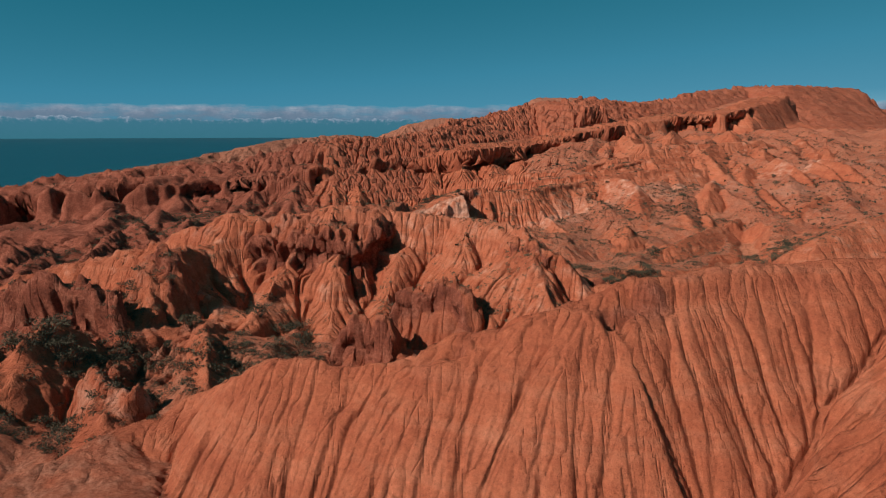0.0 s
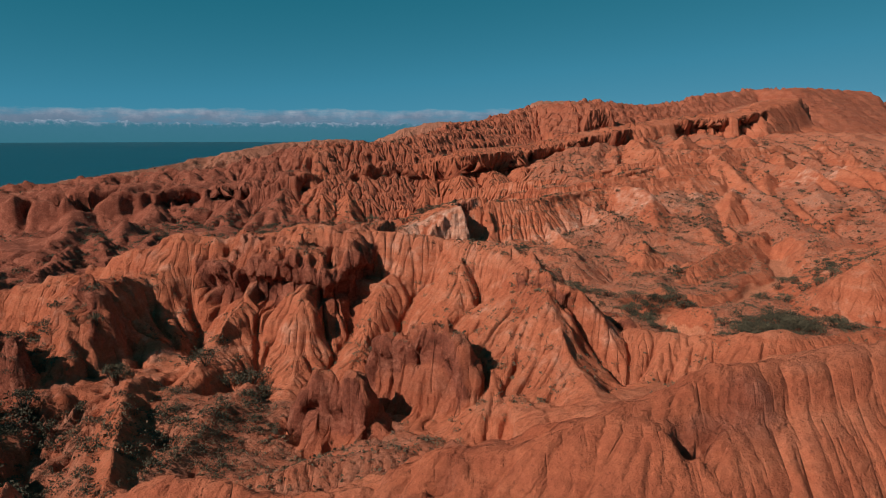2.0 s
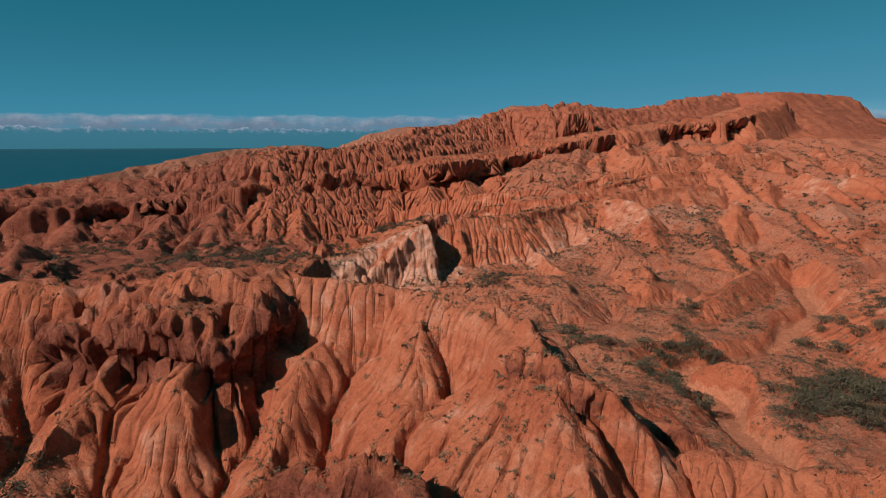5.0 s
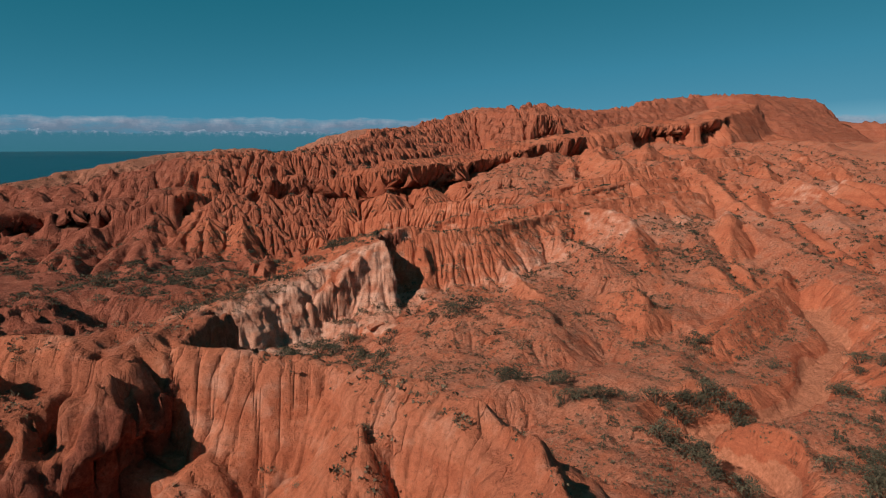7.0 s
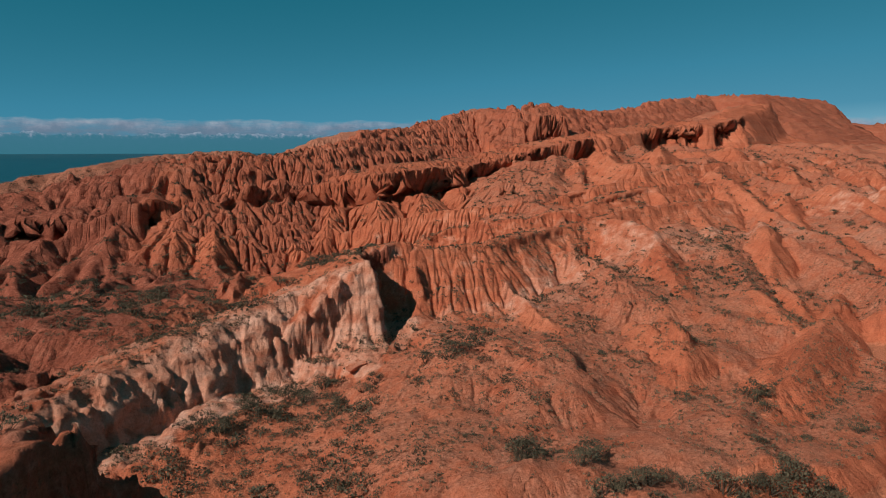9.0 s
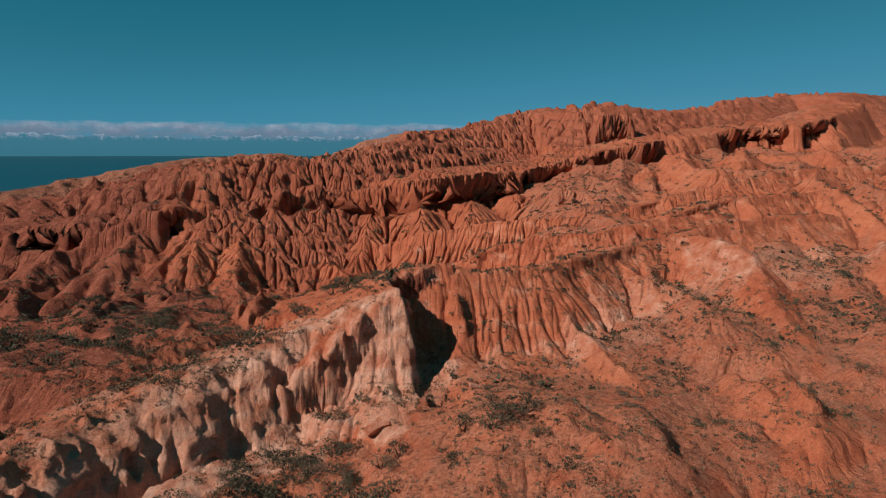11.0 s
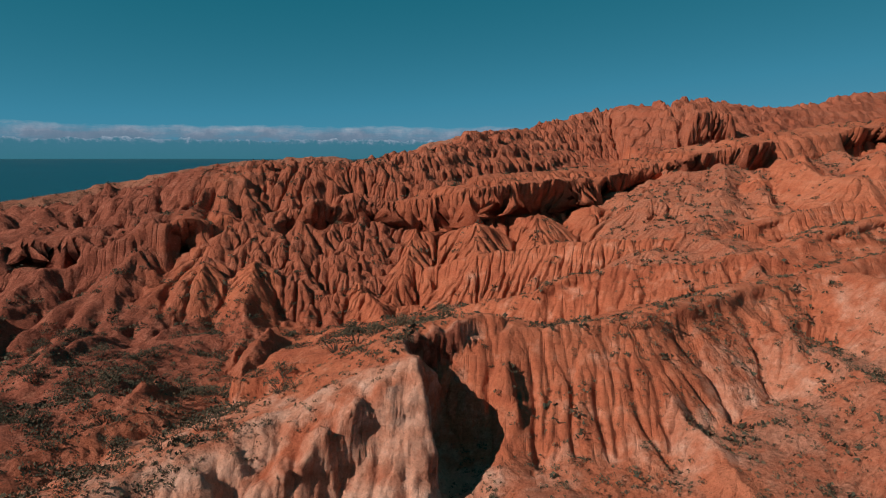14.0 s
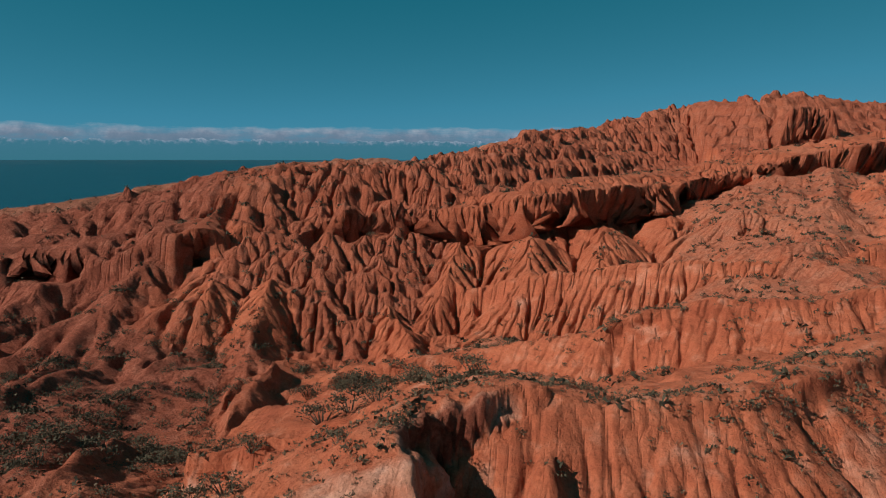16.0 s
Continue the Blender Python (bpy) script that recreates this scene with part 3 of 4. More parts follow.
for line, deep in (([(15.2, 75.3, 29.6), (17, 74.7, 29.8), (18.6, 73.7, 29.4), (20, 72.3, 28.5)], 1.7), ([(8.4, 74.8, 33.2), (9.8, 74.0, 33.2), (11, 72.8, 32.5)], 1.2)):
    ridge(line, [(0, 0), (1.5, 0.6), (5, 4), (9, 8)], [(0, 0), (0.5, 0.25), (1.1, 2.8), (2.5, 3.8), (8, 7)], MIDDLE, ((3, 0.5, 1.6),), 9, 0.3, pale=0.3, undercut=(0.4, 1.2, deep))

# the near ridge
ridge([(10, 73.7, 30.9), (15, 72.7, 29.0), (17.8, 71.2, 28.7), (22.6, 68.7, 29.1), (27, 66.7, 30.0), (35.5, 67.7, 29.8), (50, 65.7, 31.6), (70, 61.8, 34.7)], [(0, 0), (2, 1.5), (8, 6), (20, 10)], [(0, 0), (4, 1.5), (10, 5), (20, 9)], NEAR, BLUFF, 26, 0.4)
ridge([(31, 40.8, 36.7), (25, 31.3, 33.9), (20, 26.7, 30.8), (15, 23.1, 26.5)], DOWN, DOWN, NEAR, BLUFF[1:], 20, 0.4, pale=0.15)
ridge([(-60, 49.3, 11.0), (-40, 44.4, 18.1), (-29.3, 42.5, 21.7), (-24.4, 44.6, 23.8), (-17.3, 47.6, 26.2), (-12.3, 44.2, 29.5), (-9.8, 42.7, 30.4), (-5.2, 41.7, 30.4), (0.6, 40.7, 32.5), (5, 39.8, 34.0), (9, 39.8, 35.2), (11.7, 40.8, 36.1), (18, 41.8, 36.7), (28.5, 42.8, 37.1), (45, 42.9, 38.6), (70, 41.9, 40.1)],
      [(0, 0), (1.5, 0.7), (4, 3.6), (10, 8), (30, 12)], [(0, 0), (1.2, 0.4), (3, 1.9), (12, 11.5), (40, 38)], NEAR, ((9, 0.9, 1.6),), 40, 0.4)

# rocky outcrops along its crest
box, u, d, across, _, _, _ = nearest([(-9.8, 42.7, 30.4), (0.6, 40.7, 32.5), (9, 39.8, 35.2), (18, 41.8, 36.7), (28.5, 42.8, 37.1), (45, 42.9, 38.6)], 6)
CRUST_SHADE[box] = np.maximum(CRUST_SHADE[box], 0.6 * smooth(3.2, 0.8, d) * smooth(0.0, 0.3, perlin(u / 3.5, d / 3, 245)))

west = smooth(100, 130, Y) * (smooth(2, -34, X) * smooth(208, 196, Y) + smooth(-24, -52, X) * smooth(196, 208, Y)) + 0.75 * smooth(-14, -34, X) * smooth(48, 60, Y) * smooth(140, 110, Y) * smooth(-0.35, 0.25, perlin(X / 8, Y / 8, 240) + 0.1)
CRUST_SHADE[:] = np.maximum(CRUST_SHADE, 0.8 * west * (1 - np.clip(PALE, 0, 1)))
SOIL[:] = SOIL * (1 - 0.75 * smooth(4, -14, X) * smooth(106, 130, Y) * (OWNER == GROUND))

BED = [(66, 145.5, 20.9), (60, 131.5, 19.8), (52.5, 123.5, 19.2), (47.5, 117.5, 18.5), (42, 114.0, 18.3), (37.5, 111.5, 18.1), (32.5, 110.8, 18.1), (31.3, 108.0, 18.1), (33.2, 104.0, 18.1), (32.8, 99.5, 18.3), (31, 94.5, 18.9), (30, 85.5, 19.8)]
chasm(BED, [(0, 0), (1.0, 0.05), (1.5, 1.3), (3.5, 3.6)], [(0, 0), (1.0, 0.05), (1.5, 1.0), (4.5, 3.2)], 5)

# ---- running water: gullies that follow the slope, each finer set cut into the one before ----
def blur(a, r):
    r = max(1, int(r))
    for _ in range(2):
        for axis in (0, 1):
            pad = [(r + 1, r) if k == axis else (0, 0) for k in (0, 1)]
            c = np.cumsum(np.pad(a, pad, mode="edge"), axis=axis, dtype=np.float64)
            a = ((np.take(c, range(2 * r + 1, c.shape[axis]), axis) - np.take(c, range(0, c.shape[axis] - 2 * r - 1), axis)) / (2 * r + 1)).astype(np.float32)
    return a


def gullies(wave, sharp, narrow, seed, strength=1.0, mean=0.1, calm=0.8):
    """Cut lines down the slope; sharp: 1 for a roof-like back between them, 0 for flat backs and narrow slots."""
    global Z
    smoothed = blur(Z, calm * wave / 0.22)
    gy, gx = np.gradient(smoothed, YS, XS)
    steep = np.hypot(gx, gy) + 1e-6
    sx, sy = (-gy / steep).astype(np.float32), (gx / steep).astype(np.float32)
    # wander a little, so that no two run quite alike
    a = 0.75 * perlin(X / (2.5 * wave), Y / (2.5 * wave), seed + 3)
    sx, sy = sx * np.cos(a) - sy * np.sin(a), sx * np.sin(a) + sy * np.cos(a)
    x, y = X / wave, Y / wave
    xi, yi = np.floor(x).astype(np.int32), np.floor(y).astype(np.int32)
    cs, sn, tot, amp = (np.zeros_like(x) for _ in range(4))
    for i in (-1, 0, 1):
        for j in (-1, 0, 1):
            k = PERM[(PERM[(xi + i + seed * 53) & 511] + yi + j) & 511]
            vx, vy = x - (xi + i + 0.5 + 0.4 * GX[k]), y - (yi + j + 0.5 + 0.4 * GY[k])
            w = np.exp(-2.2 * (vx * vx + vy * vy))
            ph = (2 * np.pi) * (vx * sx + vy * sy)
            cs, sn, tot, amp = cs + w * np.cos(ph), sn + w * np.sin(ph), tot + w, amp + w * DEPTH[k]
    m = np.hypot(cs, sn) / tot
    c = cs / np.maximum(np.hypot(cs, sn), 1e-6)
    amp = amp * smooth(0.02, 0.3, m)
    v = sharp * (np.arccos(np.clip(c, -1, 1)) / np.pi - 0.15) + (1 - sharp) * (((1 - c) / 2) ** narrow - mean)
    Z = (Z - strength * amp / tot * smooth(0.08, 0.5, steep) * calmer * v).astype(np.float32)
    return c


DEPTH = rng.uniform(0.2, 1.8, 512).astype(np.float32)


# little runs off on the flat valley floor
calmer = 1 - 0.65 * blur((OWNER == GROUND).astype(np.float32), 3) * smooth(6, 20, X) * smooth(165, 135, Y)


def by_reach(near, middle, slopes, far):
    """How strong: on the near ridge, the middle ridge, the slopes beyond, the far ridge."""
    a, b, c = smooth(50, 60, Y), smooth(98, 112, Y), smooth(196, 214, Y)
    return near * (1 - a) + middle * a * (1 - b) + slopes * b * (1 - c) + far * c


def ledges(rise, amount, mask):
    """Harder beds stand out as steps; they dip gently to the north-east."""
    global Z
    b = Z + 0.06 * X - 0.10 * Y + 1.2 * fbm(X / 22, Y / 22, 2, 200)
    f = b / rise - np.floor(b / rise)
    Z = (Z + amount * rise * (smooth(0.3, 0.62, f) - f) * mask).astype(np.float32)


lips = np.array(LIP)
summit = np.maximum(blur((OWNER == SUMMIT).astype(np.float32), 4), smooth(3, 14, Y - np.interp(X, lips[:, 0], lips[:, 1])) * smooth(70, 110, X))
hard = np.clip(blur(CRUST_SHADE, 2) * 2.2 * smooth(150, 140, Y), 0, 1)
bare = np.clip(0.75 + 0.9 * perlin(X / 9, Y / 9, 210) + 0.5 * perlin(X / 4, Y / 4, 211), 0.45, 1.25)
broken = 0.5 * smooth(-38, -62, X) * smooth(150, 175, Y) * smooth(300, 250, Y) + 0.45 * smooth(-17, -26, X) * smooth(44, 50, Y) * smooth(96, 74, Y)
Z = (Z + summit * np.minimum(1.7 * fbm(X / 11, Y / 11, 5, 220) - 2.0 * np.abs(fbm(X / 7, Y / 7, 4, 224)) + 0.4, 0.4) + broken * (1.3 - 5.5 * np.abs(fbm(X / 11, Y / 14, 3, 226))) + hard * (0.35 - 2.4 * np.abs(perlin(X / 2.9, Y / 2.9, 230)) - 1.5 * np.abs(perlin(X / 1.3, Y / 1.3, 231)))).astype(np.float32)
box, _, d, _, _, _, _ = nearest(SKYLINE, 16, 2.0)
rim = np.zeros_like(Z)
rim[box] = smooth(12, 3, d)
above = smooth(-2, 6, Y - np.interp(X, lips[:, 0], lips[:, 1]))
flutes = above * smooth(4, -22, X)
gullies(13.0, 1.0, 1, 1, by_reach(0.9, 1.1, 0.7, 0.7) * (1 + 0.9 * flutes) * (1 - rim), calm=0.35)
gullies(6.0, 1.0, 2, 2, by_reach(0.3, 0.45, 0.3, 0.25) * (1 + 5.0 * flutes) * (1 - rim) * (1 - 0.5 * hard), calm=0.3)
ledges(2.3, 0.45, (1 - summit) * smooth(60, 68, Y) * smooth(0.05, 0.4, perlin(X / 12, Y / 12, 216)))
ledges(5.2, 0.25, blur((OWNER == MIDDLE).astype(np.float32), 3) * smooth(-0.2, 0.3, perlin(X / 14, Y / 14, 218)))
ledges(1.5, 0.6, hard)
crumble = blur((OWNER == PALE_CLIFF).astype(np.float32), 3) * smooth(0.4, 1.2, np.hypot(*np.gradient(blur(Z, 3), YS, XS)))
Z = (Z + crumble * (0.6 - 1.7 * np.abs(perlin((X - 0.6 * Y) / 4.2, (Y + 0.6 * X) / 2.4, 232)) - 0.9 * np.abs(perlin((X + 0.7 * Y) / 1.7, (Y - 0.7 * X) / 1.3, 233)) - 0.4 * np.abs(perlin(X / 0.7, Y / 0.7, 234)))).astype(np.float32)
ledges(2.4, 0.45, above * (1 - 0.6 * flutes) * (Y > 190) * smooth(-0.45, -0.1, perlin(X / 16, Y / 16, 217)))
pipes = 1 - 0.45 * blur((OWNER == PALE_CLIFF).astype(np.float32), 3)
gullies(2.8, by_reach(0.3, 0.4, 0.12, 0.4), 9.0, 3, by_reach(0.12, 0.2, 0.2, 0.35) * bare * pipes * (1 - 0.5 * above + flutes), calm=0.35)
Z = (Z + 0.12 * fbm(X / 1.6, Y / 1.6, 2, 33) * smooth(0.1, 0.9, SOIL + CRUST_SHADE + 0.4) - 0.10 * np.abs(fbm(X / 1.1, Y / 1.1, 2, 36)) * smooth(300, 240, Y) * smooth(50, 62, Y) + smooth(100, 150, Y) * (0.18 * fbm(X / 4, Y / 4, 3, 38) - 0.12 * np.abs(fbm(X / 2.3, Y / 2.3, 2, 39)) + summit * (0.6 * fbm(X / 4, Y / 4, 2, 41) - 0.7 * np.abs(perlin(X / 3, Y / 3, 42))))).astype(np.float32)


def runoff(drops, paces, seed):
    """How much water passes each spot: drops fall all over and run down the slope, a cell at a time."""
    dice = np.random.default_rng(seed)
    i0, i1 = np.searchsorted(XS, (-150, 160))
    j0, j1 = np.searchsorted(YS, (20, 345))
    dx, dy = np.gradient(XS)[i0:i1].astype(np.float32), np.gradient(YS)[j0:j1].astype(np.float32)
    z = blur(Z[j0:j1, i0:i1], 1) + 0.03 * dice.normal(size=(j1 - j0, i1 - i0)).astype(np.float32)
    gy, gx = np.gradient(z, YS[j0:j1], XS[i0:i1])
    ny, nx = z.shape
    cell = np.minimum(dx[None, :], dy[:, None])
    steep = np.hypot(gx, gy) + 1e-6
    fx, fy = (-gx / steep * cell / dx[None, :]).astype(np.float32), (-gy / steep * cell / dy[:, None]).astype(np.float32)
    moving = (steep > 0.10).astype(np.float32)
    px, py = dice.uniform(2, nx - 3, drops).astype(np.float32), dice.uniform(2, ny - 3, drops).astype(np.float32)
    vx, vy = np.zeros(drops, np.float32), np.zeros(drops, np.float32)
    load = np.ones(drops, np.float32)
    flow = np.zeros(nx * ny)
    fx, fy, moving = fx.ravel(), fy.ravel(), moving.ravel()
    for k in range(paces):
        at = (py + 0.5).astype(np.int32) * nx + (px + 0.5).astype(np.int32)
        load *= 0.35 + 0.65 * moving[at]
        flow += np.bincount(at, load, nx * ny)
        vx, vy = 0.35 * vx + 0.65 * fx[at], 0.35 * vy + 0.65 * fy[at]
        px, py = np.clip(px + vx, 1, nx - 3), np.clip(py + vy, 1, ny - 3)
        if k % 12 == 11:
            keep = load > 0.05
            px, py, vx, vy, load = px[keep], py[keep], vx[keep], vy[keep], load[keep]
    out = np.zeros_like(Z)
    out[j0:j1, i0:i1] = (flow * (nx * ny / drops)).reshape(ny, nx)
    return out, np.pad(steep, ((j0, NY - j1), (i0, NX - i1)))


def soften(a):
    for axis in (0, 1):
        a = 0.5 * a + 0.25 * (np.roll(a, 1, axis) + np.roll(a, -1, axis))
    return a


# rain cuts rills that join on their way down, deeper with each storm
wobble = 0.55 + 0.75 * np.clip(0.5 + 1.2 * perlin(X / 5, Y / 5, 73) + 0.6 * perlin(X / 2.2, Y / 2.2, 74), 0, 1)
RILLS["rill_mid"] = gullies(1.7, 0.2, 8.0, 4, by_reach(0.11, 0.17, 0.12, 0.45) * bare * wobble * (0.2 + 0.8 * pipes) * (1 - 0.5 * above), calm=0.4)
RILLS["rill_fine"] = gullies(0.9, 0.2, 5.0, 5, by_reach(0.12, 0.20, 0.20, 0.2) * bare * wobble * pipes, calm=0.5)
Z = (Z + 0.06 * perlin(X / 0.7, Y / 0.7, 71) * smooth(190, 150, Y) + smooth(140, 190, Y) * 0.22 * perlin(X / 1.6, Y / 1.6, 72)).astype(np.float32)
worn = (0.3 + 0.7 * calmer) * (0.75 + 0.25 * bare) * (0.25 + 0.75 * pipes)
for storm in range(7):
    flow, steep = runoff(380000, 60 if storm % 3 == 0 else 24, 80 + storm)
    fine = soften(flow)
    fine = smooth(*np.percentile(fine[steep > 0.4][::7], (60, 96)), fine)
    broad = np.minimum(np.sqrt(blur(np.minimum(flow, 4000), 1)), 26) / 26
    fine, broad = fine - 0.35 * blur(fine, 6), broad - 0.8 * blur(broad, 8)
    cut = by_reach(0.042, 0.060, 0.048, 0.10) * fine + by_reach(0.04, 0.06, 0.03, 0.05) * (1 - 0.5 * summit) * broad
    Z = (Z - cut * worn * smooth(0.1, 0.6, steep)).astype(np.float32)
flow, steep = runoff(500000, 40, 90)
flow = np.log2(1 + soften(flow))
RILLS["rill"] = smooth(*np.percentile(flow[steep > 0.4][::7], (40, 99)), flow).astype(np.float32)
RILLS["steep"] = (smooth(0.15, 0.6, blur(steep, 2)) * np.clip(wobble, 0, 1) * pipes * by_reach(1.0, 1.2, 0.8, 2.0)).astype(np.float32)


def overhang(pts, tall, deep, spans, seed, gap=-0.45, ragged=1.0):
    """A hard bed over a soft one: a step along the line, hollowed out under its edge. spans: from, to in x."""
    box, u, d, across, lip, (px, py), _ = nearest(pts, 12)
    south = -across + ragged * tall / 6 * (1.3 * perlin(u / 5, u * 0 + 7.5, seed + 5) + 0.6 * perlin(u / 1.7, u * 0 + 8.5, seed + 6))
    live = sum(smooth(a - 2, a + 1, X[box]) * smooth(b + 2, b - 1, X[box]) for a, b in spans)
    live = np.clip(live, 0, 1) * smooth(gap, gap + 0.3, perlin(u / 7, u * 0 + 1.5, seed)) * smooth(11, 8, d)
    h = tall * (1 + 0.7 * perlin(u / 6, u * 0 + 4.5, seed + 1))
    z = Z[box]
    top = np.maximum(z, lip + 0.9 * perlin(X[box] / 5, Y[box] / 5, seed + 3))
    foot = np.minimum(z, lip - h + 0.9 * perlin(X[box] / 3, Y[box] / 3, seed + 2))
    upper = z + (top - z) * smooth(-8, -0.5, south)
    lower = z + (foot - z) * smooth(6.5, 2.0, south)
    w = smooth(0.0, 0.8, south)
    Z[box] = z + live * (upper * (1 - w) + lower * w - z)
    back = live * deep * smooth(0.1, 0.8, south) * smooth(5.0, 1.5, south)
    away = np.maximum(np.hypot(px, py), 0.3)
    for layer, p in ((DX, px), (DY, py)):
        layer[box] = layer[box] * (1 - live) - p / away * back * (1 + 0.5 * perlin(X[box] / 1.6, Y[box] / 1.6, seed + 7))
    # shade under the edge is painted into the hollow with the dark crust colour
    CRUST_SHADE[box] = np.maximum(CRUST_SHADE[box], 0.07 * tall * live * smooth(-2, 0, south) * smooth(4, 2, south))


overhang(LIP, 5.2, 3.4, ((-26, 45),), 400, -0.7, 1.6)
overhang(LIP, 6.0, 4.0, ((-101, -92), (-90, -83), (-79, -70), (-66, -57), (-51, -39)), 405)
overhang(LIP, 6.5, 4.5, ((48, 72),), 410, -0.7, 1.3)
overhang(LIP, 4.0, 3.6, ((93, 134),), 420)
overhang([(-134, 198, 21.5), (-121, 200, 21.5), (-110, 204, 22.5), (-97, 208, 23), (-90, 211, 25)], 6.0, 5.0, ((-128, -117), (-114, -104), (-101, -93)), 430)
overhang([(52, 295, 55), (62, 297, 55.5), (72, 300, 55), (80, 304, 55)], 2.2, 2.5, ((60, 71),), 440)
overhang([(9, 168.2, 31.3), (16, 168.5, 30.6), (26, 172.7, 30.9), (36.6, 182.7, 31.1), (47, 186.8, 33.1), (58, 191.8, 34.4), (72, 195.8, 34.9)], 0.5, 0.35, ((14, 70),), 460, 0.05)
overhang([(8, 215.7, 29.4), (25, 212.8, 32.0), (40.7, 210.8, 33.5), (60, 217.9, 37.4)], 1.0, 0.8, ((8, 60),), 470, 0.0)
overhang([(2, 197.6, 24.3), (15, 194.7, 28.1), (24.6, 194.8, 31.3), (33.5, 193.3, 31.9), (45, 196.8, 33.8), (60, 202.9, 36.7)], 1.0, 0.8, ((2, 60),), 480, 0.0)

# crags: steep faces break along their beds
gy, gx = np.gradient(blur(Z, 2), YS, XS)
fall = np.hypot(gx, gy) + 1e-4
wall = smooth(0.7, 1.7, fall) * smooth(24, 40, Y) * (0.35 + 0.65 * smooth(54, 62, Y))
crag = 0
for size, much in ((3.0, 0.9), (1.1, 0.4)):
    crag = crag + much * (np.abs(perlin((X + Y) / size, 1.2 * Z / size, 450)) + np.abs(perlin((X - Y) / size, 1.2 * Z / size, 451)) - 0.45)
crag = crag * wall * np.clip(CRUST_SHADE + 0.5 * summit + 0.9 * (OWNER == PALE_CLIFF), 0, 1) * np.maximum(0.35 + 0.85 * smooth(150, 120, Y) + 0.7 * smooth(190, 205, Y), 1.1 * (OWNER == PALE_CLIFF))
DX, DY = DX + crag * gx / fall, DY + crag * gy / fall
TIP = [(8.6, 149.5, 20.3), (7.9, 154.0, 20.8), (7.4, 157.5, 21.3), (7.1, 160.6, 22.2), (7.4, 163.4, 25.1), (9.0, 165.8, 29.3)]
chasm(TIP, [(0, 0), (0.9, 0.4), (1.3, 6), (1.8, 9)], [(0, 0), (1.5, 0.5), (4, 2.6), (9, 7.6)], 10, soil=0.4)

# the dry stream bed, a flat sandy wash between low cut banks
box, u, d, across, _, _, _ = nearest(BED, 8)
d = d + 0.8 * perlin(u / 5, u * 0 + 3.5, 500) + 0.3 * perlin(X[box] / 1.5, Y[box] / 1.5, 501)
flat = smooth(1.7, 1.2, d)
level_z = blur(Z, 16)[box] - 1.1 + 0.06 * fbm(X[box] / 1.2, Y[box] / 1.2, 2, 502)
Z[box] = Z[box] * (1 - flat) + np.minimum(Z[box], level_z) * flat
SAND[box] = np.maximum(SAND[box], smooth(1.9, 1.45, d))
for layer in (DX, DY, SOIL, CRUST_SHADE):
    layer[box] *= 1 - flat
for name in ("rill", "steep"):
    RILLS[name][box] *= 1 - smooth(2.6, 1.9, d)


# ---- the land as one sheet, split where one landform meets the next ----
def sheet():
    co = np.stack([X + DX, Y + DY, Z], -1).reshape(-1, 3).astype(np.float32)
    a = (np.arange(NY - 1)[:, None] * NX + np.arange(NX - 1)[None, :]).ravel()
    quads = np.stack([a, a + 1, a + NX + 1, a + NX], -1)
    face_owner = OWNER[:-1, :-1].ravel()
    labels = {GROUND: ("ground", "dry valley floor of red soil with scattered low shrubs"),
              NEAR: ("near_ridge", "bare orange clay ridge furrowed by narrow rain gullies"),
              MIDDLE: ("middle_ridge", "orange clay ridge with dark capped knobs and deep gullies"),
              PALE_CLIFF: ("pale_cliff", "pale sandstone cliff with fluted face and shrubby top"),
              FLUTED: ("fluted_slope", "layered orange and cream slopes with fine parallel flutes"),
              SUMMIT: ("summit_slope", "upper red slopes broken by rock ledges under the skyline"),
              FAR: ("far_ridge", "long red ridge with overhanging bed over shaded hollows and pointed spurs")}
    for own, (name, label) in labels.items():
        q = quads[face_owner == own]
        used, inv = np.unique(q, return_inverse=True)
        me = bpy.data.meshes.new(name)
        me.vertices.add(len(used))
        me.vertices.foreach_set("co", co[used].ravel())
        me.loops.add(q.size)
        me.loops.foreach_set("vertex_index", inv.ravel().astype(np.int32))
        me.polygons.add(len(q))
        me.polygons.foreach_set("loop_start", np.arange(0, q.size, 4, dtype=np.int32))
        me.polygons.foreach_set("use_smooth", np.ones(len(q), bool))
        me.update(calc_edges=True)
        for layer, values in (("pale", PALE), ("crust_shade", CRUST_SHADE), ("soil", SOIL), ("sand", SAND), *RILLS.items()):
            me.attributes.new(layer, "FLOAT", "POINT").data.foreach_set("value", values.ravel()[used].astype(np.float32))
        me.materials.append(CLAY)
        tagged(new(name, me), label, "landform" if own else "ground", kind="structure")


sheet()


def height(x, y):
    i = np.clip(np.searchsorted(XS, x) - 1, 0, NX - 2)
    j = np.clip(np.searchsorted(YS, y) - 1, 0, NY - 2)
    u, v = (x - XS[i]) / (XS[i + 1] - XS[i]), (y - YS[j]) / (YS[j + 1] - YS[j])
    return (Z[j, i] * (1 - u) + Z[j, i + 1] * u) * (1 - v) + (Z[j + 1, i] * (1 - u) + Z[j + 1, i + 1] * u) * v


# ---- lake, far mountains, cloud bank ----
def strip(name, rows, mat):
    """A mesh from rows of points, each row as long as the next."""
    me = bpy.data.meshes.new(name)
    k = len(rows[0])
    faces = [(r * k + i, r * k + i + 1, (r + 1) * k + i + 1, (r + 1) * k + i) for r in range(len(rows) - 1) for i in range(k - 1)]
    me.from_pydata([p for row in rows for p in row], [], faces)
    me.materials.append(mat)
    return new(name, me)


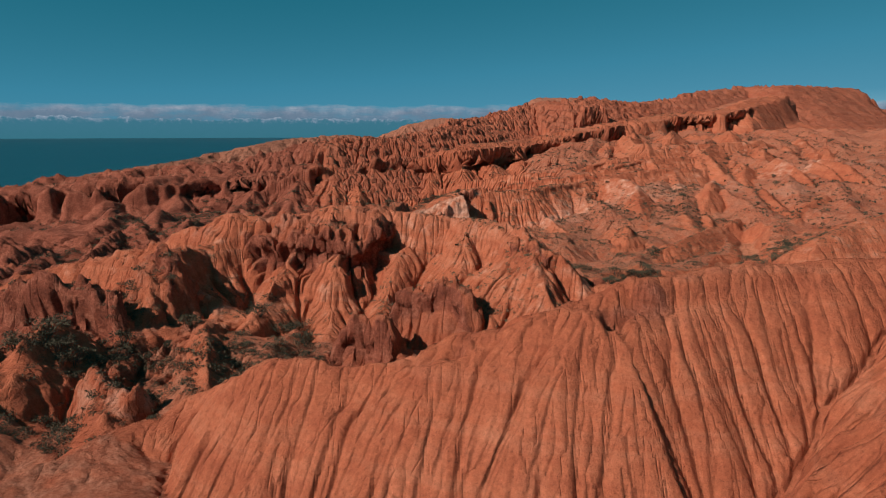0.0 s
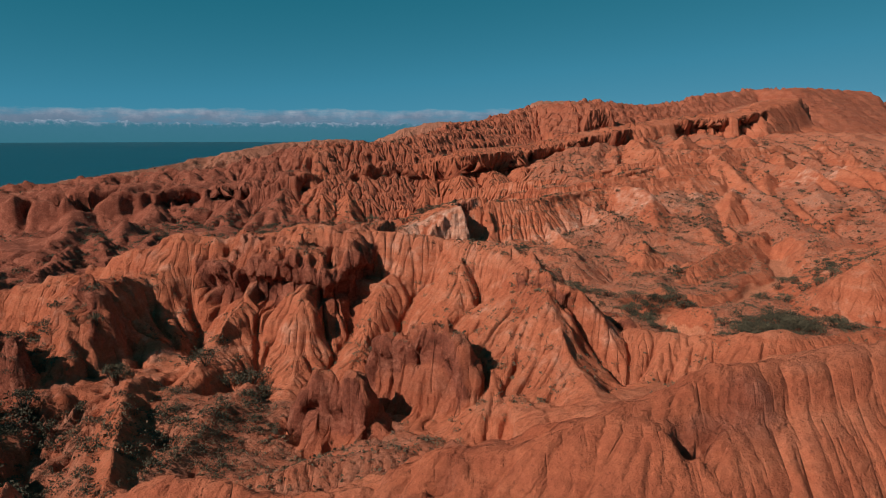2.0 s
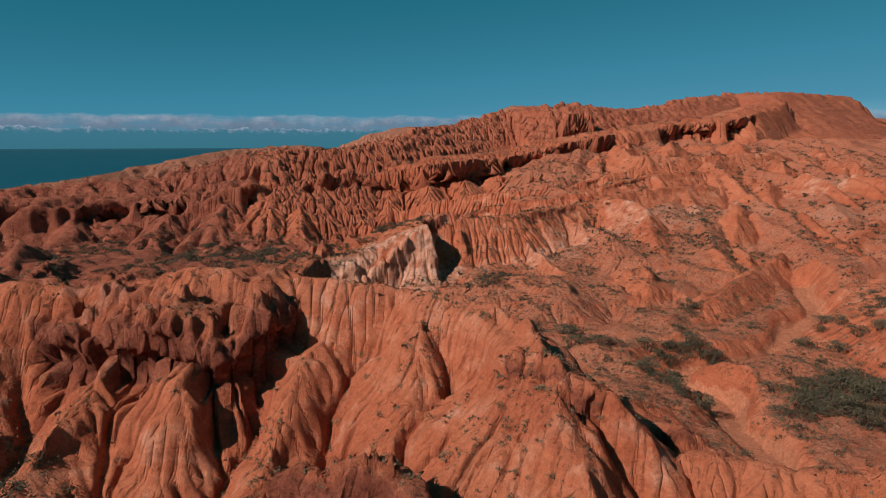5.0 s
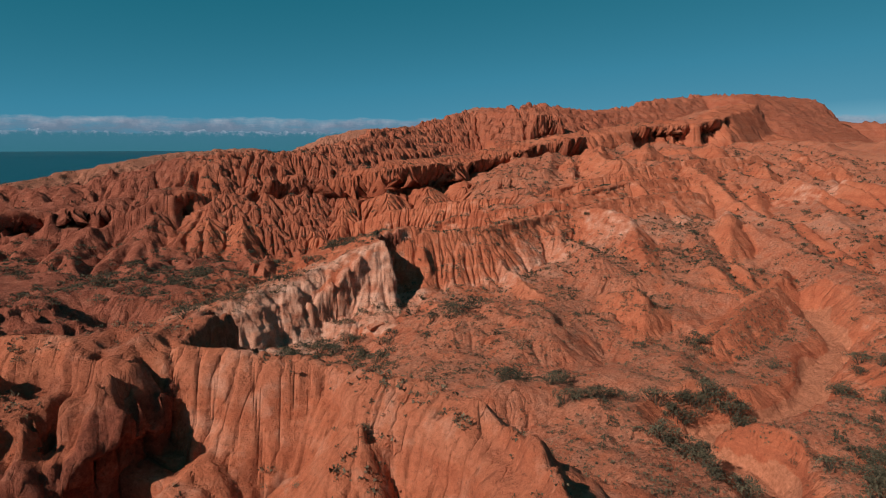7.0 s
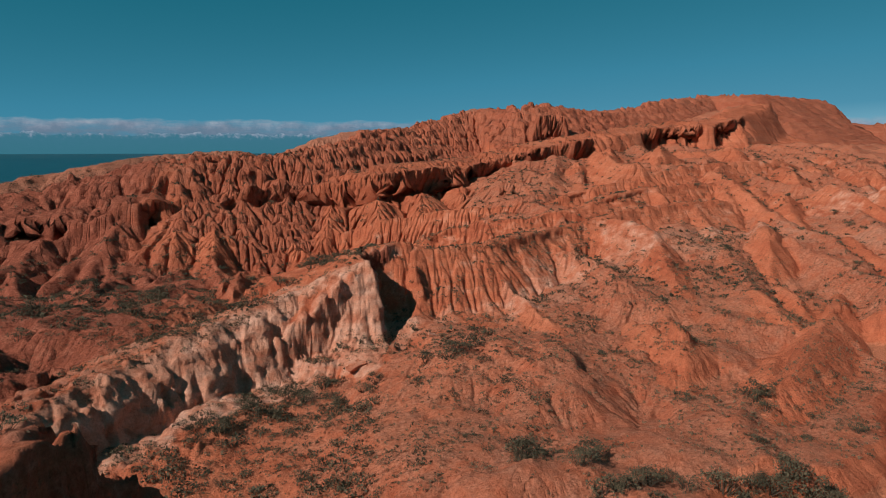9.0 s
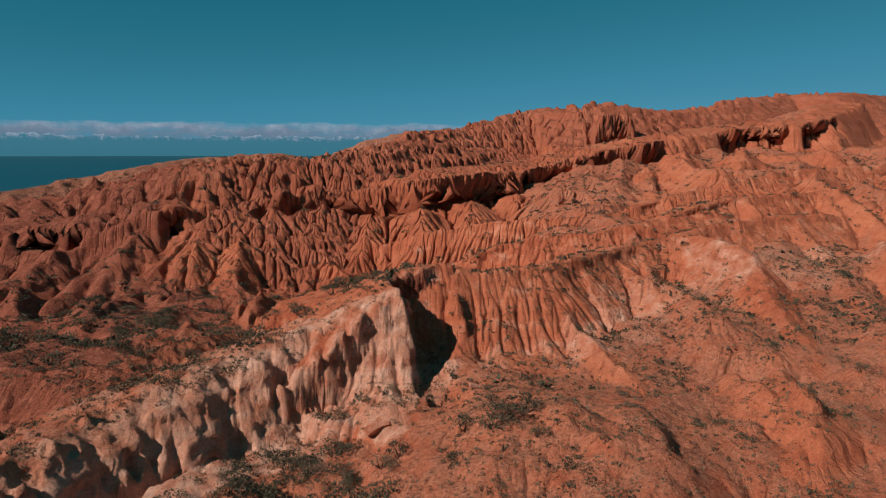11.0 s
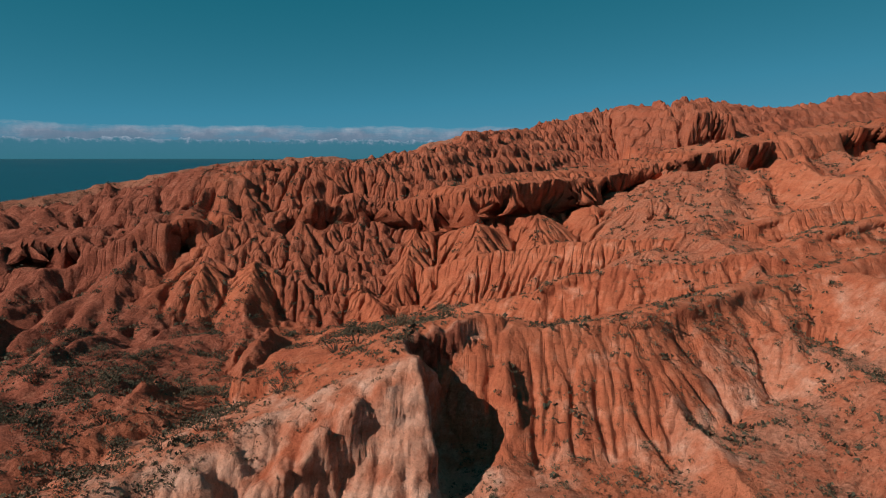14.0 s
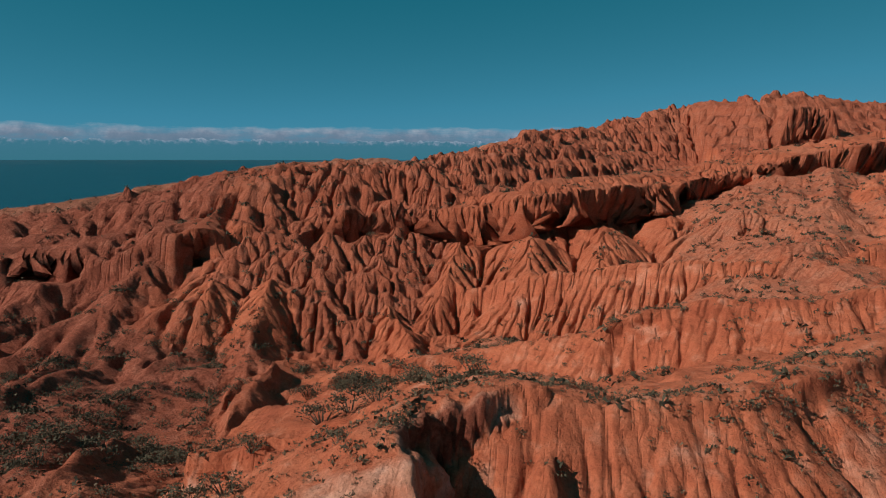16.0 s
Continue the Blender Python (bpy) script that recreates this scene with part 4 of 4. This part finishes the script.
lake = strip("water", [[(x, y, 0.0) for x in np.linspace(-4200, 2600, 24)] for y in np.linspace(-400, 4800, 24)], LAKE)
tagged(lake, "calm deep teal lake reaching to the horizon", "lake", kind="structure")


# blue distance haze is put into the glow low down, snow above
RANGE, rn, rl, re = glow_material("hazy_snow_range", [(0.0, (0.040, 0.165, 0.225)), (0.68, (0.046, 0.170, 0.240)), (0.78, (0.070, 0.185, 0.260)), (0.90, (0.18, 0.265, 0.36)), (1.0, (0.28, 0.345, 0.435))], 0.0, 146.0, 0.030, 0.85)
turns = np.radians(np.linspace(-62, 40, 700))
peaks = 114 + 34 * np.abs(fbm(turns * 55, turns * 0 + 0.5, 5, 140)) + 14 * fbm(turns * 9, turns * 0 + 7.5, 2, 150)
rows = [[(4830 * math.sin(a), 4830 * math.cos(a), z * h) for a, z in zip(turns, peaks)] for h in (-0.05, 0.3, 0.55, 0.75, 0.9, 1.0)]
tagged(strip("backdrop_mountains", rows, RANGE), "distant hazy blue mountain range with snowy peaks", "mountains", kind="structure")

# the clouds glow as well: their daylight is put into the colour, lighter higher up
CLOUD, cn, cl, ce = glow_material("cloud_bank", [(0.0, (0.10, 0.18, 0.26)), (0.5, (0.15, 0.215, 0.30)), (0.8, (0.25, 0.30, 0.385)), (1.0, (0.34, 0.38, 0.45))], 90.0, 230.0, 0.009, 1.3)
cpos = cn.new("ShaderNodeNewGeometry").outputs["Position"]
cmap = cn.new("ShaderNodeMapping")
cmap.inputs["Scale"].default_value = (0.0035, 0.0035, 0.016)
cl.new(cpos, cmap.inputs[0])
puff = noise_tex(cn, cl, cmap.outputs[0], 1.0, 8, 0.62)
csep = cn.new("ShaderNodeSeparateXYZ")
cl.new(cpos, csep.inputs[0])
rise = maths(cn, cl, "DIVIDE", maths(cn, cl, "SUBTRACT", csep.outputs["Z"], 158.0), 66.0)
body = maths(cn, cl, "SUBTRACT", 1.0, maths(cn, cl, "MULTIPLY", rise, rise))
thick = maths(cn, cl, "ADD", maths(cn, cl, "MULTIPLY", body, 0.75), maths(cn, cl, "MULTIPLY", maths(cn, cl, "SUBTRACT", puff, 0.5), 2.2))
alpha = maths(cn, cl, "MULTIPLY", maths(cn, cl, "SUBTRACT", thick, 0.02), 1.3, True)
clear = cn.new("ShaderNodeBsdfTransparent")
veil = cn.new("ShaderNodeMixShader")
cl.new(alpha, veil.inputs[0])
cl.new(clear.outputs[0], veil.inputs[1])
cl.new(ce.outputs[0], veil.inputs[2])
cl.new(veil.outputs[0], cn["Material Output"].inputs[0])
rows = [[(4870 * math.sin(a), 4870 * math.cos(a), z) for a in turns[::4]] for z in (70, 120, 165, 210, 260)]
tagged(strip("backdrop_clouds", rows, CLOUD), "low bank of pale grey clouds along the peaks", "clouds", kind="structure")


# ---- shrubs ----
def tuft_points(n, r):
    """Small leaf sprays that fill a low dome: three corners for each."""
    d = rng.normal(size=(n, 3))
    d[:, 2] = np.abs(d[:, 2]) * 0.8
    d /= np.linalg.norm(d, axis=1)[:, None]
    c = d * r * rng.uniform(0.45, 1.0, (n, 1))
    c[:, 2] += 0.08 * r
    a, b = rng.normal(size=(n, 3)), rng.normal(size=(n, 3))
    return c, a, b


def shrub_variant(leaves, lumps):
    stems = bmesh.new()
    tops = []
    for k in range(lumps):
        a, out = rng.uniform(0, 2 * np.pi), rng.uniform(0.1, 0.62)
        top = Vector((out * math.cos(a), out * math.sin(a), rng.uniform(0.28, 0.62) * (1.1 - 0.6 * out)))
        tops.append(top)
        foot = Vector((0.08 * math.cos(a), 0.08 * math.sin(a), -0.15))
        knee = foot.lerp(top, 0.55) + Vector((0, 0, 0.06))
        for p, q, w0, w1 in ((foot, knee, 0.035, 0.022), (knee, top, 0.022, 0.008)):
            ring = []
            for c, w in ((p, w0), (q, w1)):
                ring.append([stems.verts.new(c + Vector((w * math.cos(t), w * math.sin(t), 0))) for t in (0, 2.09, 4.19)])
            for i in range(3):
                stems.faces.new((ring[0][i], ring[0][(i + 1) % 3], ring[1][(i + 1) % 3], ring[1][i]))
    verts, faces = [], []
    for top in tops:
        r = rng.uniform(0.22, 0.36)
        c, a, b = tuft_points(leaves // lumps, r)
        for cc, aa, bb in zip(c, a, b):
            o = Vector(cc) + top
            o.z = max(o.z, 0.02)
            u, v = Vector(aa).normalized() * rng.uniform(0.02, 0.045), Vector(bb).normalized() * rng.uniform(0.04, 0.085)
            k = len(verts)
            verts += [o - u, o + u, o + u * 0.4 + v, o - u * 0.4 + v]
            faces.append((k, k + 1, k + 2, k + 3))
    sm, cm = bpy.data.meshes.new("stems"), bpy.data.meshes.new("foliage")
    stems.to_mesh(sm)
    stems.free()
    sm.materials.append(TWIG)
    cm.from_pydata(verts, [], faces)
    cm.materials.append(LEAF)
    return sm, cm


TWIG = leaf_material("shrub_twigs", (0.05, 0.035, 0.025), (0.10, 0.07, 0.05))
VARIANTS = [shrub_variant(420, 7), shrub_variant(440, 9), shrub_variant(360, 5), shrub_variant(480, 11)]
gy, gx = np.gradient(blur(Z, 6), YS, XS)
SLOPE = np.hypot(gx, gy)


def layer_at(layer, x, y):
    return layer[np.clip(np.searchsorted(YS, y), 0, NY - 1), np.clip(np.searchsorted(XS, x), 0, NX - 1)]


def plant(x, y, size):
    stems, leaves = VARIANTS[rng.integers(4)]
    z = float(height(np.array([x]), np.array([y]))[0])
    shrub = new("shrub")
    shrub.matrix_world = pose(x, y, z - 0.02 * size, 0, 0, rng.uniform(0, 360)) @ Matrix.Diagonal((size, size * rng.uniform(0.85, 1.15), size * rng.uniform(0.7, 1.0), 1))
    for name, data in (("stem", stems), ("foliage", leaves)):
        new(name, data).parent = shrub
    tagged(shrub, "low dark olive desert shrub growing on dry soil", "shrub", "desert shrubs")


# thickets: middle, reach, how many
for x, y, r, n in ((31.5, 113.4, 2.0, 9), (36.5, 114.6, 2.0, 8), (42, 97, 4.5, 34), (48, 100, 4, 24), (38, 92, 3, 14), (52, 113, 5, 12), (58, 118, 4, 8), (23, 115, 3, 8), (19, 119, 3, 6), (27, 105, 2.5, 8), (28.5, 100, 2, 5), (41, 128, 2, 4),
                   (-12, 133, 4, 9), (-6, 139, 3, 6), (-2, 143, 2.5, 5), (3, 141, 2.5, 4), (14, 140, 3, 5), (-33, 63, 4, 8), (-37, 57, 4, 9), (-29, 66, 3, 5), (-18, 74, 3, 5), (-30, 73, 2, 4), (-20, 170, 7, 6), (-8, 175, 7, 6), (-28, 180, 9, 6), (-38, 172, 9, 6), (-5, 188, 7, 5), (-45, 185, 9, 5), (-15, 160, 7, 5), (-30, 158, 8, 5), (4, 178, 4, 4)):
    for k in range(n):
        a, q = rng.uniform(0, 2 * np.pi), r * math.sqrt(rng.uniform(0, 1))
        plant(x + 1.4 * q * math.cos(a), y + q * math.sin(a), rng.uniform(1.2, 2.4))
# single shrubs where soil lies
made = 0
while made < 75:
    x, y = rng.uniform(-75, 95), rng.uniform(48, 228)
    if abs(x) < 0.75 * y and layer_at(SLOPE, x, y) < 0.62 and rng.uniform() < 0.15 + layer_at(SOIL, x, y) and layer_at(SAND, x, y) < 0.3:
        plant(x, y, rng.uniform(0.7, 1.5))
        made += 1


def tufts(name, count, area, size, keep, mat, label, per=8, flat=0.75):
    """Low growth that nobody could count, as one mesh."""
    x, y = rng.uniform(*area[:2], count), rng.uniform(*area[2:], count)
    ok = keep(x, y)
    x, y = x[ok], y[ok]
    n = len(x)
    z = height(x, y)
    r = rng.uniform(*size, n) * rng.uniform(0.5, 1.0, n)
    c, a, b = tuft_points(n * per, 1.0)
    rr = np.repeat(r, per)[:, None]
    c = c * rr * np.array([1, 1, flat]) + np.repeat(np.stack([x, y, z], 1), per, 0)
    leaf = 1.15 / math.sqrt(per)
    a, b = a / np.linalg.norm(a, axis=1)[:, None] * rr * leaf, b / np.linalg.norm(b, axis=1)[:, None] * rr * leaf * 1.3
    co = np.stack([c - a, c + a, c + b], 1).reshape(-1, 3).astype(np.float32)
    me = bpy.data.meshes.new(name)
    me.vertices.add(len(co))
    me.vertices.foreach_set("co", co.ravel())
    me.loops.add(len(co))
    me.loops.foreach_set("vertex_index", np.arange(len(co), dtype=np.int32))
    me.polygons.add(len(co) // 3)
    me.polygons.foreach_set("loop_start", np.arange(0, len(co), 3, dtype=np.int32))
    me.update(calc_edges=True)
    me.materials.append(mat)
    tagged(new(name, me), label, "scrub", kind="stuff")


def grows(low, steepest=0.9):
    def keep(x, y):
        patch = 1.2 * fbm(x / 11, y / 11, 3, 170) + 0.6 * fbm(x / 3, y / 3, 2, 175) + 0.6 * layer_at(SOIL, x, y) - 0.25 * layer_at(SLOPE, x, y)
        return (layer_at(SLOPE, x, y) < steepest) & (patch > low + rng.uniform(-0.3, 0.3, len(x))) & (layer_at(SAND, x, y) < 0.3)
    return keep


tufts("dry_scrub", 80000, (-48, 75, 50, 182), (0.10, 0.34), grows(0.02), DRY, "scattered small dry tufts on red soil", 5)
tufts("valley_scrub", 3000, (-75, 6, 104, 208), (0.5, 1.4), grows(-0.12), LEAF, "dark olive bushes scattered over the valley floor", 90, 0.55)
tufts("gully_scrub", 1500, (-60, -14, 46, 80), (0.4, 1.1), grows(-0.12, 1.2), LEAF, "dark bushes in the gully below the clay ridge", 110, 0.6)
tufts("slope_scrub", 2600, (6, 95, 84, 200), (0.35, 0.95), grows(0.34), LEAF, "grey-green bushes on the dry valley floor and lower slopes", 60, 0.55)
tufts("ridge_scrub", 900, (-42, 14, 58, 104), (0.2, 0.6), grows(-0.15, 1.3), DRY, "small dark shrubs clinging to the clay ridge", 50, 0.7)
tufts("cliff_scrub", 15000, (-45, 14, 118, 185), (0.16, 0.5), lambda x, y: (layer_at(OWNER, x, y) == PALE_CLIFF) & (layer_at(SLOPE, x, y) < 1.0) & (rng.uniform(size=len(x)) < 0.25), DRY, "small dark shrubs dotted over the cliff top", 12, 0.7)
tufts("spur_scrub", 5200, (8, 75, 148, 212), (0.18, 0.62), lambda x, y: (layer_at(OWNER, x, y) == FLUTED) & (layer_at(SLOPE, x, y) < 1.1) & (fbm(x / 6, y / 6, 2, 178) > rng.uniform(-0.2, 0.5, len(x))), LEAF, "dark round shrubs dotted over the cream and orange spurs", 26, 0.7)
tufts("far_scrub", 22000, (-130, 150, 150, 300), (0.25, 0.8), grows(0.10), LEAF, "scattered dark low scrub on the far slopes", 7)


# ---- a fallen slab at the foot of the pale cliff ----
def rock_slab(x, y, size, turn, tip):
    bm = bmesh.new()
    bmesh.ops.create_cube(bm, size=1)
    bmesh.ops.subdivide_edges(bm, edges=bm.edges[:], cuts=5, use_grid_fill=True)
    for v in bm.verts:
        c = v.co
        wedge = 1 - 0.5 * (c.x + 0.5)
        c.x, c.y, c.z = c.x * size, c.y * size * 0.6, c.z * size * 0.22 * wedge
        for wave, much in ((0.9, 0.30), (2.6, 0.12)):
            q = c * wave
            c += Vector((noise.noise(q), noise.noise(q + Vector((5, 0, 0))), 0.6 * noise.noise(q + Vector((0, 9, 0))))) * much * size * 0.5
    me = bpy.data.meshes.new("rock_slab")
    bm.to_mesh(me)
    bm.free()
    for layer, value in (("pale", 0.45), ("crust_shade", 0.2)):
        me.attributes.new(layer, "FLOAT", "POINT").data.foreach_set("value", np.full(len(me.vertices), value, np.float32))
    me.materials.append(CLAY)
    z = float(height(np.array([x]), np.array([y]))[0])
    ob = new("rock_slab", me)
    ob.matrix_world = pose(x, y, z + 0.08 * size, 0, tip, turn)
    return tagged(ob, "tilted pale sandstone slab fallen below the cliff", "rock", "fallen rocks")


rock_slab(3.2, 146.0, 2.2, 35, -16)
rock_slab(-3.5, 144.2, 1.5, 80, -15)
rock_slab(12.5, 150.5, 1.3, 10, 18)
